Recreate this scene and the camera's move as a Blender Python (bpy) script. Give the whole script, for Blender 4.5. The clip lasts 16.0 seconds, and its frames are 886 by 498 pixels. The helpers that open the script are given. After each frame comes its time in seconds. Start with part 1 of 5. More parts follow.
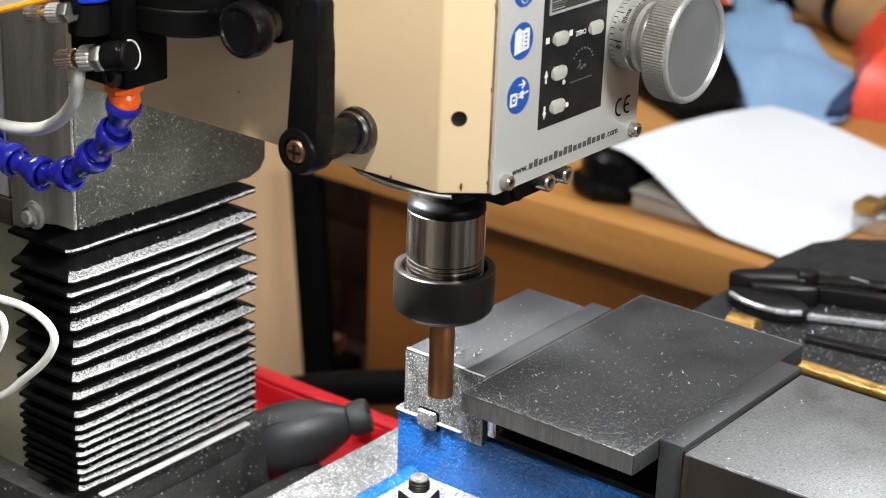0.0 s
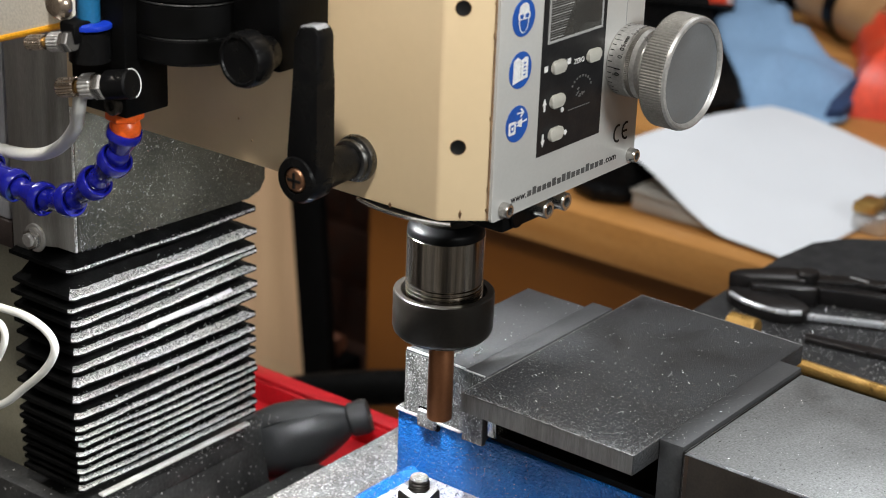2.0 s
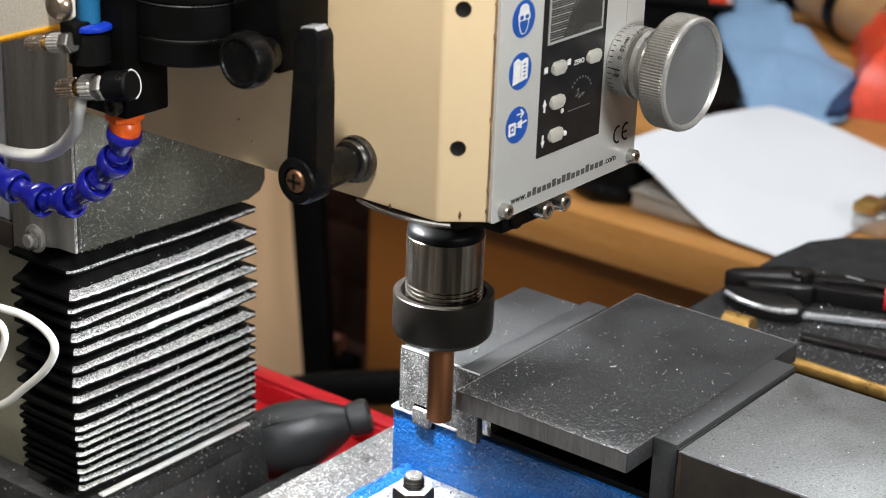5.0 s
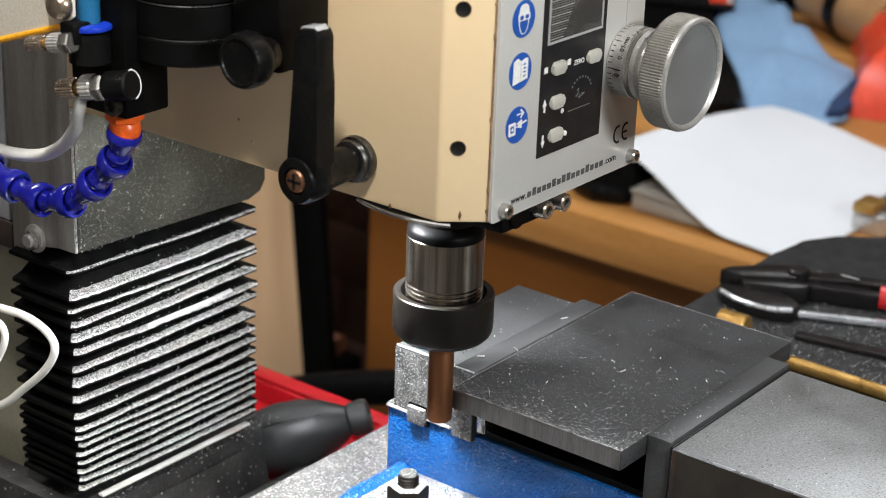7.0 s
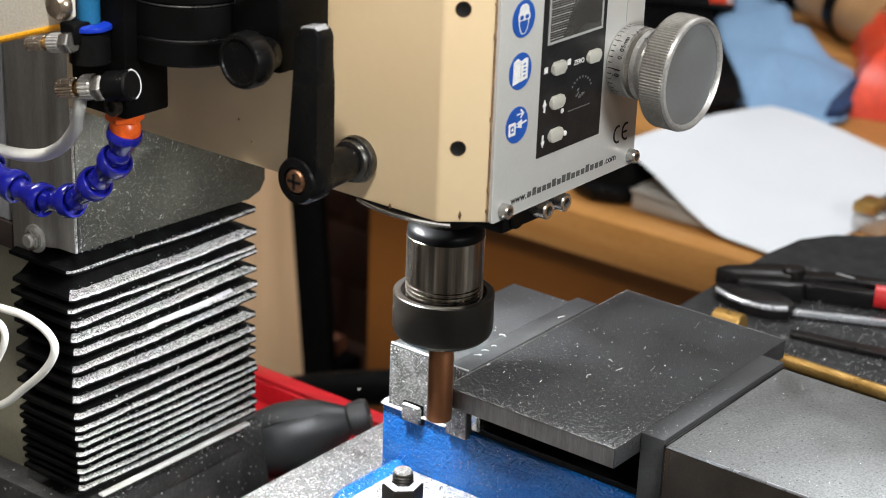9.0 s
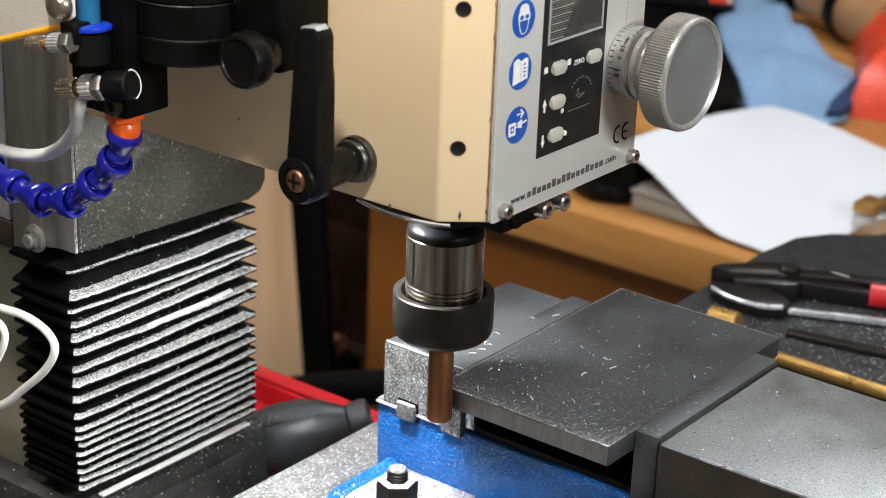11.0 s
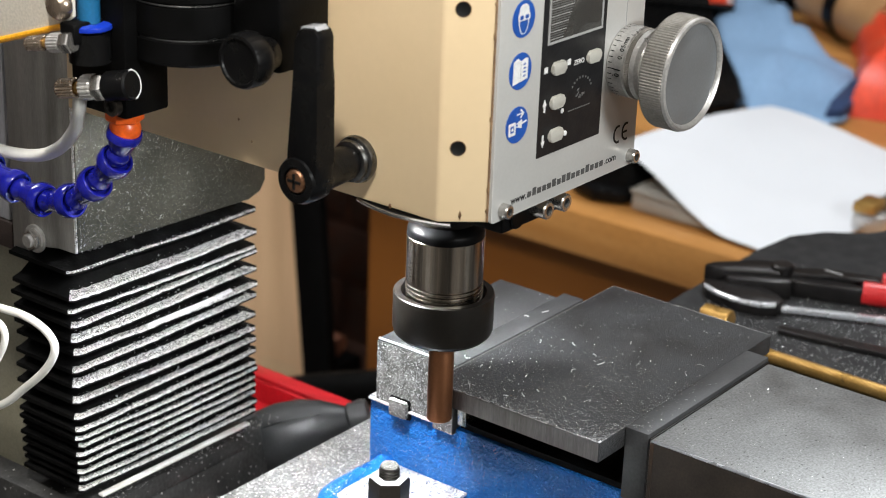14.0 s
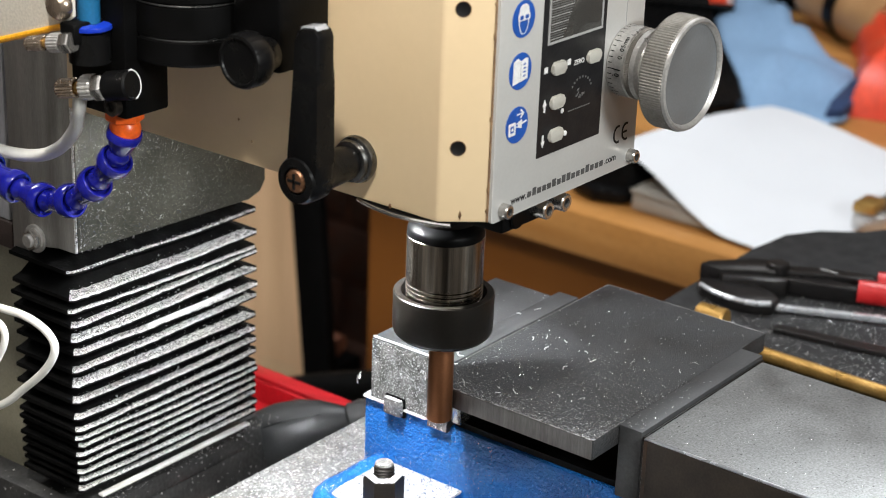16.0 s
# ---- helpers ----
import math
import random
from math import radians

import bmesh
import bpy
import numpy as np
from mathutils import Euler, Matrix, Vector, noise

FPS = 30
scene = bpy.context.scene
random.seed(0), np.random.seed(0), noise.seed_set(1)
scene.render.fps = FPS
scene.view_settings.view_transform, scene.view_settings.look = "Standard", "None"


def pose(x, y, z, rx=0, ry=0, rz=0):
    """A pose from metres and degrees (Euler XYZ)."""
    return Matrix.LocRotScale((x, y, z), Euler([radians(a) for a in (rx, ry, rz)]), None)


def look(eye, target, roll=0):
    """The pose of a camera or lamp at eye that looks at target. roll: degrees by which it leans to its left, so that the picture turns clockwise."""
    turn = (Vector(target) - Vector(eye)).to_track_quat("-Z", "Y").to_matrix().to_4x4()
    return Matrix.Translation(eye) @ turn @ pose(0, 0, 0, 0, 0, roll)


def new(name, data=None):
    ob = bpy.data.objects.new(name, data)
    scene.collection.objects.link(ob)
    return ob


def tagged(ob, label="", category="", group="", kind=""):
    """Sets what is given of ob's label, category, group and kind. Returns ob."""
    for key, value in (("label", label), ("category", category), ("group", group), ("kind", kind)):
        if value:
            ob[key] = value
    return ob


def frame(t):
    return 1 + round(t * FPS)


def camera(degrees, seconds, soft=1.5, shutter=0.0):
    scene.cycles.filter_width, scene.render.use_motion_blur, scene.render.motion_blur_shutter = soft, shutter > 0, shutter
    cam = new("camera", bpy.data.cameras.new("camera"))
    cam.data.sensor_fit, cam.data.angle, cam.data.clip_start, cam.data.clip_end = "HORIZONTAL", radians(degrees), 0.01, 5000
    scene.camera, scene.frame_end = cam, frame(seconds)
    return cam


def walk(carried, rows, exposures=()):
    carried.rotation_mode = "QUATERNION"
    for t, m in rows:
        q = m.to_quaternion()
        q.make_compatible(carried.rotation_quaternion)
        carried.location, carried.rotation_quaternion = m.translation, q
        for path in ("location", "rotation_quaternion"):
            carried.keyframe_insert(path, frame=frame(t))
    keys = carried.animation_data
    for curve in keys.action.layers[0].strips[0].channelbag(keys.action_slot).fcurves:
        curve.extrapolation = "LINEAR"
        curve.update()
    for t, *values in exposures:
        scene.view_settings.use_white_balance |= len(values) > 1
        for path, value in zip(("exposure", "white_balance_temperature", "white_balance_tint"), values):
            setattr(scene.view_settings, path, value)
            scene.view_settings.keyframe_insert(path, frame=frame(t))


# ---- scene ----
# ---------------------------------------------------------------- camera
EYE = Vector((-0.57403, -0.43215, 0.36307))
AIM = Vector((0.741732, 0.560101, -0.368946))
cam = camera(26.553, 16.0, soft=0.5)
cam.data.dof.use_dof = True
cam.data.dof.focus_distance = 0.765
cam.data.dof.aperture_fstop = 16.0
VIEW = look(EYE, EYE + AIM, 2.175)
walk(cam, [(0.0, VIEW), (16.0, VIEW)], exposures=[(0.0, 0.08), (0.5, -0.14), (1.0, -0.33), (2.0, -0.34), (2.5, -0.19), (7.0, -0.16), (12.0, -0.10), (16.0, -0.08)])

# ---------------------------------------------------------------- light
world = bpy.data.worlds.new("room_air")
scene.world = world
world.use_nodes = True
world.node_tree.nodes["Background"].inputs[0].default_value = (0.75, 0.82, 1.0, 1)
world.node_tree.nodes["Background"].inputs[1].default_value = 0.015


def lamp(name, eye, target, sx, sy, watts, colour):
    data = bpy.data.lights.new(name, "AREA")
    data.shape, data.size, data.size_y, data.energy, data.color = "RECTANGLE", sx, sy, watts, colour
    ob = new(name, data)
    ob.matrix_world = look(eye, target)
    return ob


spot = bpy.data.lights.new("work_lamp_light", "SPOT")
spot.energy, spot.color, spot.spot_size, spot.spot_blend, spot.shadow_soft_size = 88.0, (1.0, 0.95, 0.87), radians(31), 0.8, 0.05
new("work_lamp_light", spot).matrix_world = look((-0.58, -0.32, 1.08), (-0.11, 0.100, 0.320))
# unseen fills, added in front and at the side to brighten panel and head
lamp("front_fill_light", (-0.26, -1.12, 0.62), (0.0, 0.10, 0.05), 0.30, 0.20, 14.0, (0.95, 0.98, 0.97))
lamp("side_fill_light", (-1.10, 0.10, 1.38), (0.0, 0.03, 0.15), 0.9, 0.9, 4.0, (0.98, 0.98, 0.98))
# unseen fill lights added under the ceiling for background, machine and bench
lamp("ceiling_fill_back", (0.15, 1.00, 1.48), (0.5, 0.8, 0.0), 0.12, 1.2, 31.0, (0.98, 0.98, 0.97))
lamp("ceiling_fill_near", (-0.48, -0.45, 1.48), (0.0, 0.0, 0.0), 1.2, 0.12, 5.0, (0.96, 0.975, 0.96))
lamp("ceiling_fill_bench", (1.15, 0.25, 1.48), (1.1, 0.25, 0.0), 0.12, 1.2, 20.5, (0.93, 0.97, 1.0))


# ---------------------------------------------------------------- materials
def surf(name, c1, c2=None, rough=0.5, metal=0.0, scale=60.0, bump=0.1, fine=900.0, vary=0.12, flecks=None,
         fleck_scale=700.0, stretch=(1, 1, 1), spec=0.5, coat=0.0, trans=0.0, depth=0.001):
    """A worn surface: two tones at a coarse scale, fine grain, uneven gloss, and if asked bright metal flecks."""
    m = bpy.data.materials.new(name)
    m.use_nodes = True
    nt = m.node_tree
    n, link = nt.nodes, nt.links.new
    b = n["Principled BSDF"]
    c2 = c2 or tuple(0.75 * c for c in c1)
    tc = n.new("ShaderNodeTexCoord")
    mp = n.new("ShaderNodeMapping")
    mp.inputs["Scale"].default_value = stretch
    link(tc.outputs["Object"], mp.inputs["Vector"])
    coarse = n.new("ShaderNodeTexNoise")
    coarse.inputs["Scale"].default_value, coarse.inputs["Detail"].default_value = scale, 5
    grain = n.new("ShaderNodeTexNoise")
    grain.inputs["Scale"].default_value, grain.inputs["Detail"].default_value = fine, 2
    for x in (coarse, grain):
        link(mp.outputs[0], x.inputs["Vector"])
    ramp = n.new("ShaderNodeValToRGB")
    ramp.color_ramp.elements[0].position, ramp.color_ramp.elements[1].position = 0.35, 0.68
    ramp.color_ramp.elements[0].color, ramp.color_ramp.elements[1].color = (*c2, 1), (*c1, 1)
    link(coarse.outputs[0], ramp.inputs[0])
    hsv = n.new("ShaderNodeHueSaturation")
    link(ramp.outputs[0], hsv.inputs["Color"])
    val = n.new("ShaderNodeMapRange")
    val.inputs[1].default_value, val.inputs[2].default_value = 0.3, 0.7
    val.inputs[3].default_value, val.inputs[4].default_value = 1 - vary, 1 + vary
    link(grain.outputs[0], val.inputs[0])
    link(val.outputs[0], hsv.inputs["Value"])
    colour = hsv.outputs[0]
    rr = n.new("ShaderNodeMapRange")
    rr.inputs[1].default_value, rr.inputs[2].default_value = 0.3, 0.7
    rr.inputs[3].default_value, rr.inputs[4].default_value = max(0.03, rough * 0.8), min(1.0, rough * 1.2)
    link(coarse.outputs[0], rr.inputs[0])
    rough_out, height = rr.outputs[0], grain.outputs[0]
    b.inputs["Metallic"].default_value = metal
    b.inputs["Specular IOR Level"].default_value = spec
    b.inputs["Coat Weight"].default_value = coat
    b.inputs["Transmission Weight"].default_value = trans
    if flecks:
        share, tone = flecks
        v = n.new("ShaderNodeTexNoise")
        v.inputs["Scale"].default_value, v.inputs["Detail"].default_value = fleck_scale, 1.5
        link(tc.outputs["Object"], v.inputs["Vector"])
        cut = n.new("ShaderNodeValToRGB")
        cut.color_ramp.elements[0].position, cut.color_ramp.elements[1].position = 1 - share, min(1.0, 1.03 - share)
        link(v.outputs[0], cut.inputs[0])
        mx = n.new("ShaderNodeMix")
        mx.data_type = "RGBA"
        link(cut.outputs[0], mx.inputs[0])
        link(colour, mx.inputs[6])
        mx.inputs[7].default_value = (*tone, 1)
        colour = mx.outputs[2]
        mm = n.new("ShaderNodeMath")
        mm.operation = "MAXIMUM"
        mm.inputs[1].default_value = metal
        half = n.new("ShaderNodeMath")
        half.operation = "MULTIPLY"
        half.inputs[1].default_value = 0.6
        link(cut.outputs[0], half.inputs[0])
        link(half.outputs[0], mm.inputs[0])
        link(mm.outputs[0], b.inputs["Metallic"])
        height = v.outputs[0]
    link(colour, b.inputs["Base Color"])
    link(rough_out, b.inputs["Roughness"])
    if bump:
        bp = n.new("ShaderNodeBump")
        bp.inputs["Strength"].default_value, bp.inputs["Distance"].default_value = bump, depth
        link(height, bp.inputs["Height"])
        link(bp.outputs[0], b.inputs["Normal"])
    return m


CREAM = surf("cream_enamel", (0.665, 0.515, 0.325), (0.65, 0.497, 0.308), 0.33, scale=14, bump=0.015, fine=250, vary=0.010)
CHIPPED = surf("chipped_brown_edge", (0.10, 0.05, 0.022), (0.24, 0.15, 0.075), 0.6, scale=300, bump=0.3)
PANEL = surf("pale_panel", (0.50, 0.495, 0.48), (0.46, 0.455, 0.44), 0.38, scale=30, bump=0.02, vary=0.02)
PANEL_BLACK = surf("black_overlay", (0.010, 0.010, 0.011), (0.014, 0.014, 0.015), 0.42, spec=0.18, scale=120, bump=0.05)
BUTTON = surf("grey_rubber_key", (0.42, 0.41, 0.37), (0.40, 0.39, 0.355), 0.45, scale=60, bump=0.02, vary=0.03)
BLUE_SIGN = surf("blue_print", (0.008, 0.075, 0.36), (0.008, 0.07, 0.33), 0.4, scale=90, bump=0.02)
WHITE_PRINT = surf("white_print", (0.70, 0.70, 0.70), (0.64, 0.64, 0.64), 0.45, bump=0)
GREY_PRINT = surf("grey_print", (0.35, 0.35, 0.35), (0.3, 0.3, 0.3), 0.45, bump=0)
DIM_PRINT = surf("faint_grey_print", (0.13, 0.13, 0.13), (0.09, 0.09, 0.09), 0.45, bump=0)
BLACK_PRINT = surf("black_print", (0.006, 0.006, 0.006), (0.008, 0.008, 0.008), 0.5, bump=0, spec=0.15)
LCD = surf("dark_display", (0.035, 0.034, 0.032), (0.05, 0.048, 0.044), 0.08, scale=40, bump=0, coat=0.5)
BLACK_PLASTIC = surf("black_plastic", (0.003, 0.003, 0.0035), (0.005, 0.005, 0.005), 0.30, spec=0.12, scale=150, bump=0.06)
BLACK_METAL = surf("black_anodised", (0.0028, 0.0028, 0.003), (0.002, 0.002, 0.002), 0.40, spec=0.07, scale=80, bump=0.05)
BLACK_OXIDE = surf("black_oxide_steel", (0.010, 0.0085, 0.007), (0.015, 0.0125, 0.010), 0.36, 0.2, spec=0.3, scale=60, bump=0.04)
# vertical reflection streaks are put into this steel's two tones
STREAKED_STEEL = surf("steel_painted_streaks", (0.54, 0.475, 0.40), (0.11, 0.096, 0.082), 0.22, 1.0, scale=45, bump=0, fine=300, vary=0.10, stretch=(6, 6, 0.12))
CHROME = surf("bright_steel", (0.55, 0.53, 0.50), (0.42, 0.40, 0.38), 0.20, 0.9, scale=90, bump=0.03)
DARK_STEEL = surf("dark_screw_steel", (0.16, 0.16, 0.16), (0.1, 0.1, 0.1), 0.3, 1.0, scale=200, bump=0.08)
COPPER = surf("coated_carbide", (0.29, 0.125, 0.058), (0.22, 0.090, 0.040), 0.36, 0.8, scale=25, bump=0.02, vary=0.04)
ALU = surf("satin_aluminium", (0.62, 0.61, 0.59), (0.53, 0.52, 0.51), 0.32, 0.7, scale=60, bump=0.05)
KNURL = surf("knurled_aluminium", (0.31, 0.295, 0.27), (0.26, 0.245, 0.225), 0.48, 0.6, scale=100, bump=0.08)
GALV = surf("dusty_sheet_steel", (0.085, 0.083, 0.066), (0.022, 0.022, 0.016), 0.34, 0.5, scale=22, bump=0.35, fine=700,
            vary=0.3, flecks=(0.31, (0.85, 0.83, 0.68)), fleck_scale=1900)
FLANGE = surf("bare_sheet_steel", (0.46, 0.45, 0.43), (0.24, 0.235, 0.22), 0.36, 0.6, stretch=(1, 3, 0.3), scale=40, bump=0.1)
RUBBER = surf("black_rubber", (0.003, 0.003, 0.003), (0.0045, 0.0045, 0.0045), 0.6, scale=120, bump=0.12, spec=0.05)
DUSTED = surf("chip_dusted_rubber", (0.36, 0.355, 0.34), (0.03, 0.03, 0.028), 0.36, 0.3, scale=330, bump=1.0, fine=1500,
              vary=0.5, flecks=(0.495, (0.95, 0.94, 0.91)), fleck_scale=1400)
# chips on the pleats' tip row, brighter than DUSTED on the slope
TIP_CHIPS = surf("bright_chip_tip", (0.82, 0.81, 0.79), (0.24, 0.238, 0.23), 0.34, 0.3, scale=380, bump=1.0, fine=1500,
              vary=0.5, flecks=(0.53, (0.97, 0.96, 0.94)), fleck_scale=1500)
COLUMN = surf("olive_grey_paint", (0.30, 0.285, 0.22), (0.25, 0.235, 0.175), 0.5, scale=20, bump=0.05)
CARRIAGE = surf("milled_grey_iron", (0.64, 0.64, 0.68), (0.42, 0.42, 0.45), 0.42, 0.2, scale=20, bump=0.06, stretch=(1, 1, 0.15))
BLUE_PAINT = surf("blue_hammer_enamel", (0.010, 0.140, 0.48), (0.010, 0.120, 0.42), 0.24, scale=40, bump=1.0, fine=720, vary=0.08, coat=0.3, depth=0.0016)
GROUND = surf("ground_steel", (0.295, 0.299, 0.299), (0.265, 0.269, 0.269), 0.46, 0.7, scale=45, bump=0.025, fine=1100, vary=0.25,
              flecks=(0.31, (0.08, 0.078, 0.075)), fleck_scale=700)
JAW_TOP = surf("milled_jaw_steel", (0.092, 0.094, 0.097), (0.066, 0.067, 0.070), 0.52, 0.4, scale=40, bump=0.06)
JAW_DUST = surf("chip_covered_steel", (0.27, 0.265, 0.255), (0.085, 0.083, 0.078), 0.34, 0.5, scale=120, bump=0.5, fine=900,
                vary=0.35, flecks=(0.36, (0.92, 0.91, 0.89)), fleck_scale=1300)
SCALE_STEEL = surf("mill_scale_steel", (0.052, 0.054, 0.058), (0.026, 0.025, 0.025), 0.50, 0.1, spec=0.32, scale=38, bump=0.6, fine=1500, vary=0.6)
CUT_STEEL = surf("sawn_steel_edge", (0.20, 0.195, 0.19), (0.14, 0.135, 0.13), 0.38, 0.85, scale=90, bump=0.2, fine=500, stretch=(1, 6, 0.5))
RUST = surf("rust_streak", (0.075, 0.042, 0.024), (0.035, 0.026, 0.020), 0.6, 0.2, scale=90, bump=0.2)
TABLE = surf("dusty_table_iron", (0.38, 0.38, 0.38), (0.22, 0.22, 0.222), 0.42, 0.45, scale=120, bump=0.7, fine=900, vary=0.3,
             flecks=(0.40, (0.8, 0.8, 0.8)), fleck_scale=650)
CHIP = surf("aluminium_swarf", (0.82, 0.82, 0.82), (0.68, 0.68, 0.68), 0.28, 0.85, scale=400, bump=0.1)
# white swarf, used too for the painted glint on one pleat
WHITE_SWARF_GLINT = surf("white_swarf_and_glint", (0.88, 0.88, 0.88), (0.70, 0.70, 0.70), 0.45, 0.1, scale=600, bump=0.6, fine=1500, vary=0.15)
POLISHED = surf("soft_chrome", (0.72, 0.74, 0.78), (0.58, 0.60, 0.64), 0.26, 0.6, scale=60, bump=0.03)
CHIP_BED = surf("bed_of_swarf", (0.78, 0.78, 0.79), (0.50, 0.50, 0.51), 0.4, 0.5, scale=500, bump=1.0, fine=1400, vary=0.4,
                flecks=(0.45, (0.85, 0.85, 0.85)), fleck_scale=900)
MATT_BLACK = surf("rubber_mat", (0.020, 0.020, 0.021), (0.030, 0.030, 0.031), 0.65, spec=0.15, scale=90, bump=0.3, fine=700, vary=0.25)
TOOL_BLACK = surf("blackened_tool_steel", (0.012, 0.011, 0.011), (0.02, 0.018, 0.018), 0.34, 0.5, scale=90, bump=0.08)
RED_GRIP = surf("red_grip", (0.55, 0.018, 0.02), (0.48, 0.015, 0.016), 0.38, scale=60, bump=0.05)
BRASS = surf("brass", (0.50, 0.30, 0.09), (0.40, 0.23, 0.06), 0.32, 0.7, scale=70, bump=0.08)
BLUE_HOSE = surf("blue_hose_plastic", (0.006, 0.008, 0.20), (0.005, 0.007, 0.16), 0.16, scale=90, bump=0.02, coat=0.3)
BLUE_TUBE = surf("blue_push_fit", (0.006, 0.032, 0.36), (0.006, 0.026, 0.32), 0.3, scale=90, bump=0.03)
ORANGE = surf("orange_plastic", (0.80, 0.115, 0.012), (0.72, 0.10, 0.01), 0.32, scale=90, bump=0.04)
WHITE_HOSE = surf("white_tube", (0.74, 0.74, 0.71), (0.66, 0.66, 0.62), 0.33, scale=60, bump=0, vary=0.02)
YELLOW = surf("yellow_edge", (0.75, 0.35, 0.015), (0.68, 0.31, 0.015), 0.4, scale=60, bump=0.03)
PINE = surf("varnished_pine", (0.52, 0.255, 0.078), (0.42, 0.185, 0.048), 0.4, scale=9, bump=0.08, fine=160, vary=0.14, stretch=(9, 0.7, 9))
BROWN_BOARD = surf("brown_board", (0.21, 0.072, 0.008), (0.17, 0.056, 0.006), 0.55, scale=6, bump=0.05, stretch=(4, 1, 1))
PALE_BOARD = surf("pale_plywood", (0.82, 0.55, 0.33), (0.76, 0.50, 0.29), 0.6, scale=8, bump=0.05, stretch=(6, 6, 0.6))
DUSTY_BLACK = surf("dusty_black_iron", (0.045, 0.045, 0.044), (0.016, 0.016, 0.016), 0.5, 0.2, scale=45, bump=0.3, fine=500, vary=0.3, flecks=(0.30, (0.6, 0.6, 0.58)), fleck_scale=500)
BULB = surf("grey_black_rubber", (0.026, 0.027, 0.028), (0.018, 0.019, 0.020), 0.5, scale=60, bump=0.08)
PAPER = surf("white_paper", (0.74, 0.76, 0.80), (0.71, 0.73, 0.77), 0.7, scale=12, bump=0.01, vary=0.01)
BLUE_CLOTH = surf("pale_blue_cloth", (0.245, 0.39, 0.59), (0.205, 0.34, 0.53), 0.85, scale=14, bump=0.4, fine=300)
RED_BAG = surf("red_orange_bag", (0.78, 0.075, 0.03), (0.7, 0.06, 0.025), 0.35, scale=30, bump=0.3, fine=120)
RED_TRAY = surf("red_plastic", (0.55, 0.012, 0.02), (0.46, 0.01, 0.016), 0.34, scale=40, bump=0.05)
GREY_BOX = surf("grey_tin", (0.40, 0.38, 0.34), (0.34, 0.32, 0.29), 0.45, 0.3, scale=20, bump=0.05)
TAN = surf("tan_leather", (0.46, 0.26, 0.115), (0.36, 0.19, 0.08), 0.5, scale=20, bump=0.1)
WALL = surf("dark_workshop_wall", (0.13, 0.085, 0.06), (0.09, 0.06, 0.042), 0.8, scale=5, bump=0.3, fine=60)
BRICK = surf("dark_brick", (0.06, 0.022, 0.012), (0.035, 0.015, 0.01), 0.85, scale=30, bump=0.4, fine=200)
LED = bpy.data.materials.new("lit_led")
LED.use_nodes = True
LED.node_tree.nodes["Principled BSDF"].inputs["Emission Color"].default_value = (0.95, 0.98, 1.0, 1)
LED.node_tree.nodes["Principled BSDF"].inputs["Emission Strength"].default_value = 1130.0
# for walls out of view, pale so that they bounce light back
BOUNCE_WALL = surf("pale_bounce_wall", (0.68, 0.65, 0.60), (0.62, 0.59, 0.54), 0.8, scale=5, bump=0.2, fine=60)
CEIL = surf("white_ceiling", (0.75, 0.74, 0.72), (0.7, 0.69, 0.67), 0.8, scale=4, bump=0.05)
FLOOR = surf("concrete_floor", (0.26, 0.25, 0.24), (0.2, 0.19, 0.18), 0.8, scale=6, bump=0.2, fine=90)


# ---------------------------------------------------------------- mesh helpers
def finish(name, bm, materials, parent=None, label="", sharp=35):
    bmesh.ops.recalc_face_normals(bm, faces=bm.faces)
    lim = radians(sharp)
    for e in bm.edges:
        e.smooth = len(e.link_faces) == 2 and e.calc_face_angle(9) < lim
    for f in bm.faces:
        f.smooth = True
    me = bpy.data.meshes.new(name)
    bm.to_mesh(me)
    bm.free()
    for m in materials if isinstance(materials, (list, tuple)) else [materials]:
        me.materials.append(m)
    ob = new(name, me)
    if parent:
        ob.parent = parent
    if label:
        ob["label"] = label
    return ob


def part(name, bm, material, parent, label="", sharp=35):
    return finish(name, bm, material, parent, label, sharp)


def box(x0, x1, y0, y1, z0, z1, bevel=0.0, bm=None, seg=2):
    bm = bm or bmesh.new()
    m = Matrix.LocRotScale(((x0 + x1) / 2, (y0 + y1) / 2, (z0 + z1) / 2), None, (x1 - x0, y1 - y0, z1 - z0))
    made = bmesh.ops.create_cube(bm, size=1, matrix=m)["verts"]
    if bevel:
        edges = list({e for v in made for e in v.link_edges})
        bmesh.ops.bevel(bm, geom=edges, offset=bevel, segments=seg, affect="EDGES", profile=0.5)
    return bm


FRAMES = {"x": Matrix(((0, 0, 1, 0), (1, 0, 0, 0), (0, 1, 0, 0), (0, 0, 0, 1))),   # (a, b, h) -> (h, a, b)
          "y": Matrix(((1, 0, 0, 0), (0, 0, 1, 0), (0, 1, 0, 0), (0, 0, 0, 1))),   # (a, b, h) -> (a, h, b)
          "z": Matrix.Identity(4)}


def prism(pts, axis, h0, h1, bevel=0.0, bm=None, seg=2):
    """A flat outline carried along an axis: pts are (y, z) for x, (x, z) for y, (x, y) for z."""
    bm = bm or bmesh.new()
    F = FRAMES[axis]
    lo = [bm.verts.new(F @ Vector((a, b, h0))) for a, b in pts]
    hi = [bm.verts.new(F @ Vector((a, b, h1))) for a, b in pts]
    n = len(pts)
    bm.faces.new(lo), bm.faces.new(hi)
    for i in range(n):
        bm.faces.new((lo[i], lo[(i + 1) % n], hi[(i + 1) % n], hi[i]))
    if bevel:
        edges = list({e for v in lo + hi for e in v.link_edges})
        bmesh.ops.bevel(bm, geom=edges, offset=bevel, segments=seg, affect="EDGES", profile=0.5)
    return bm


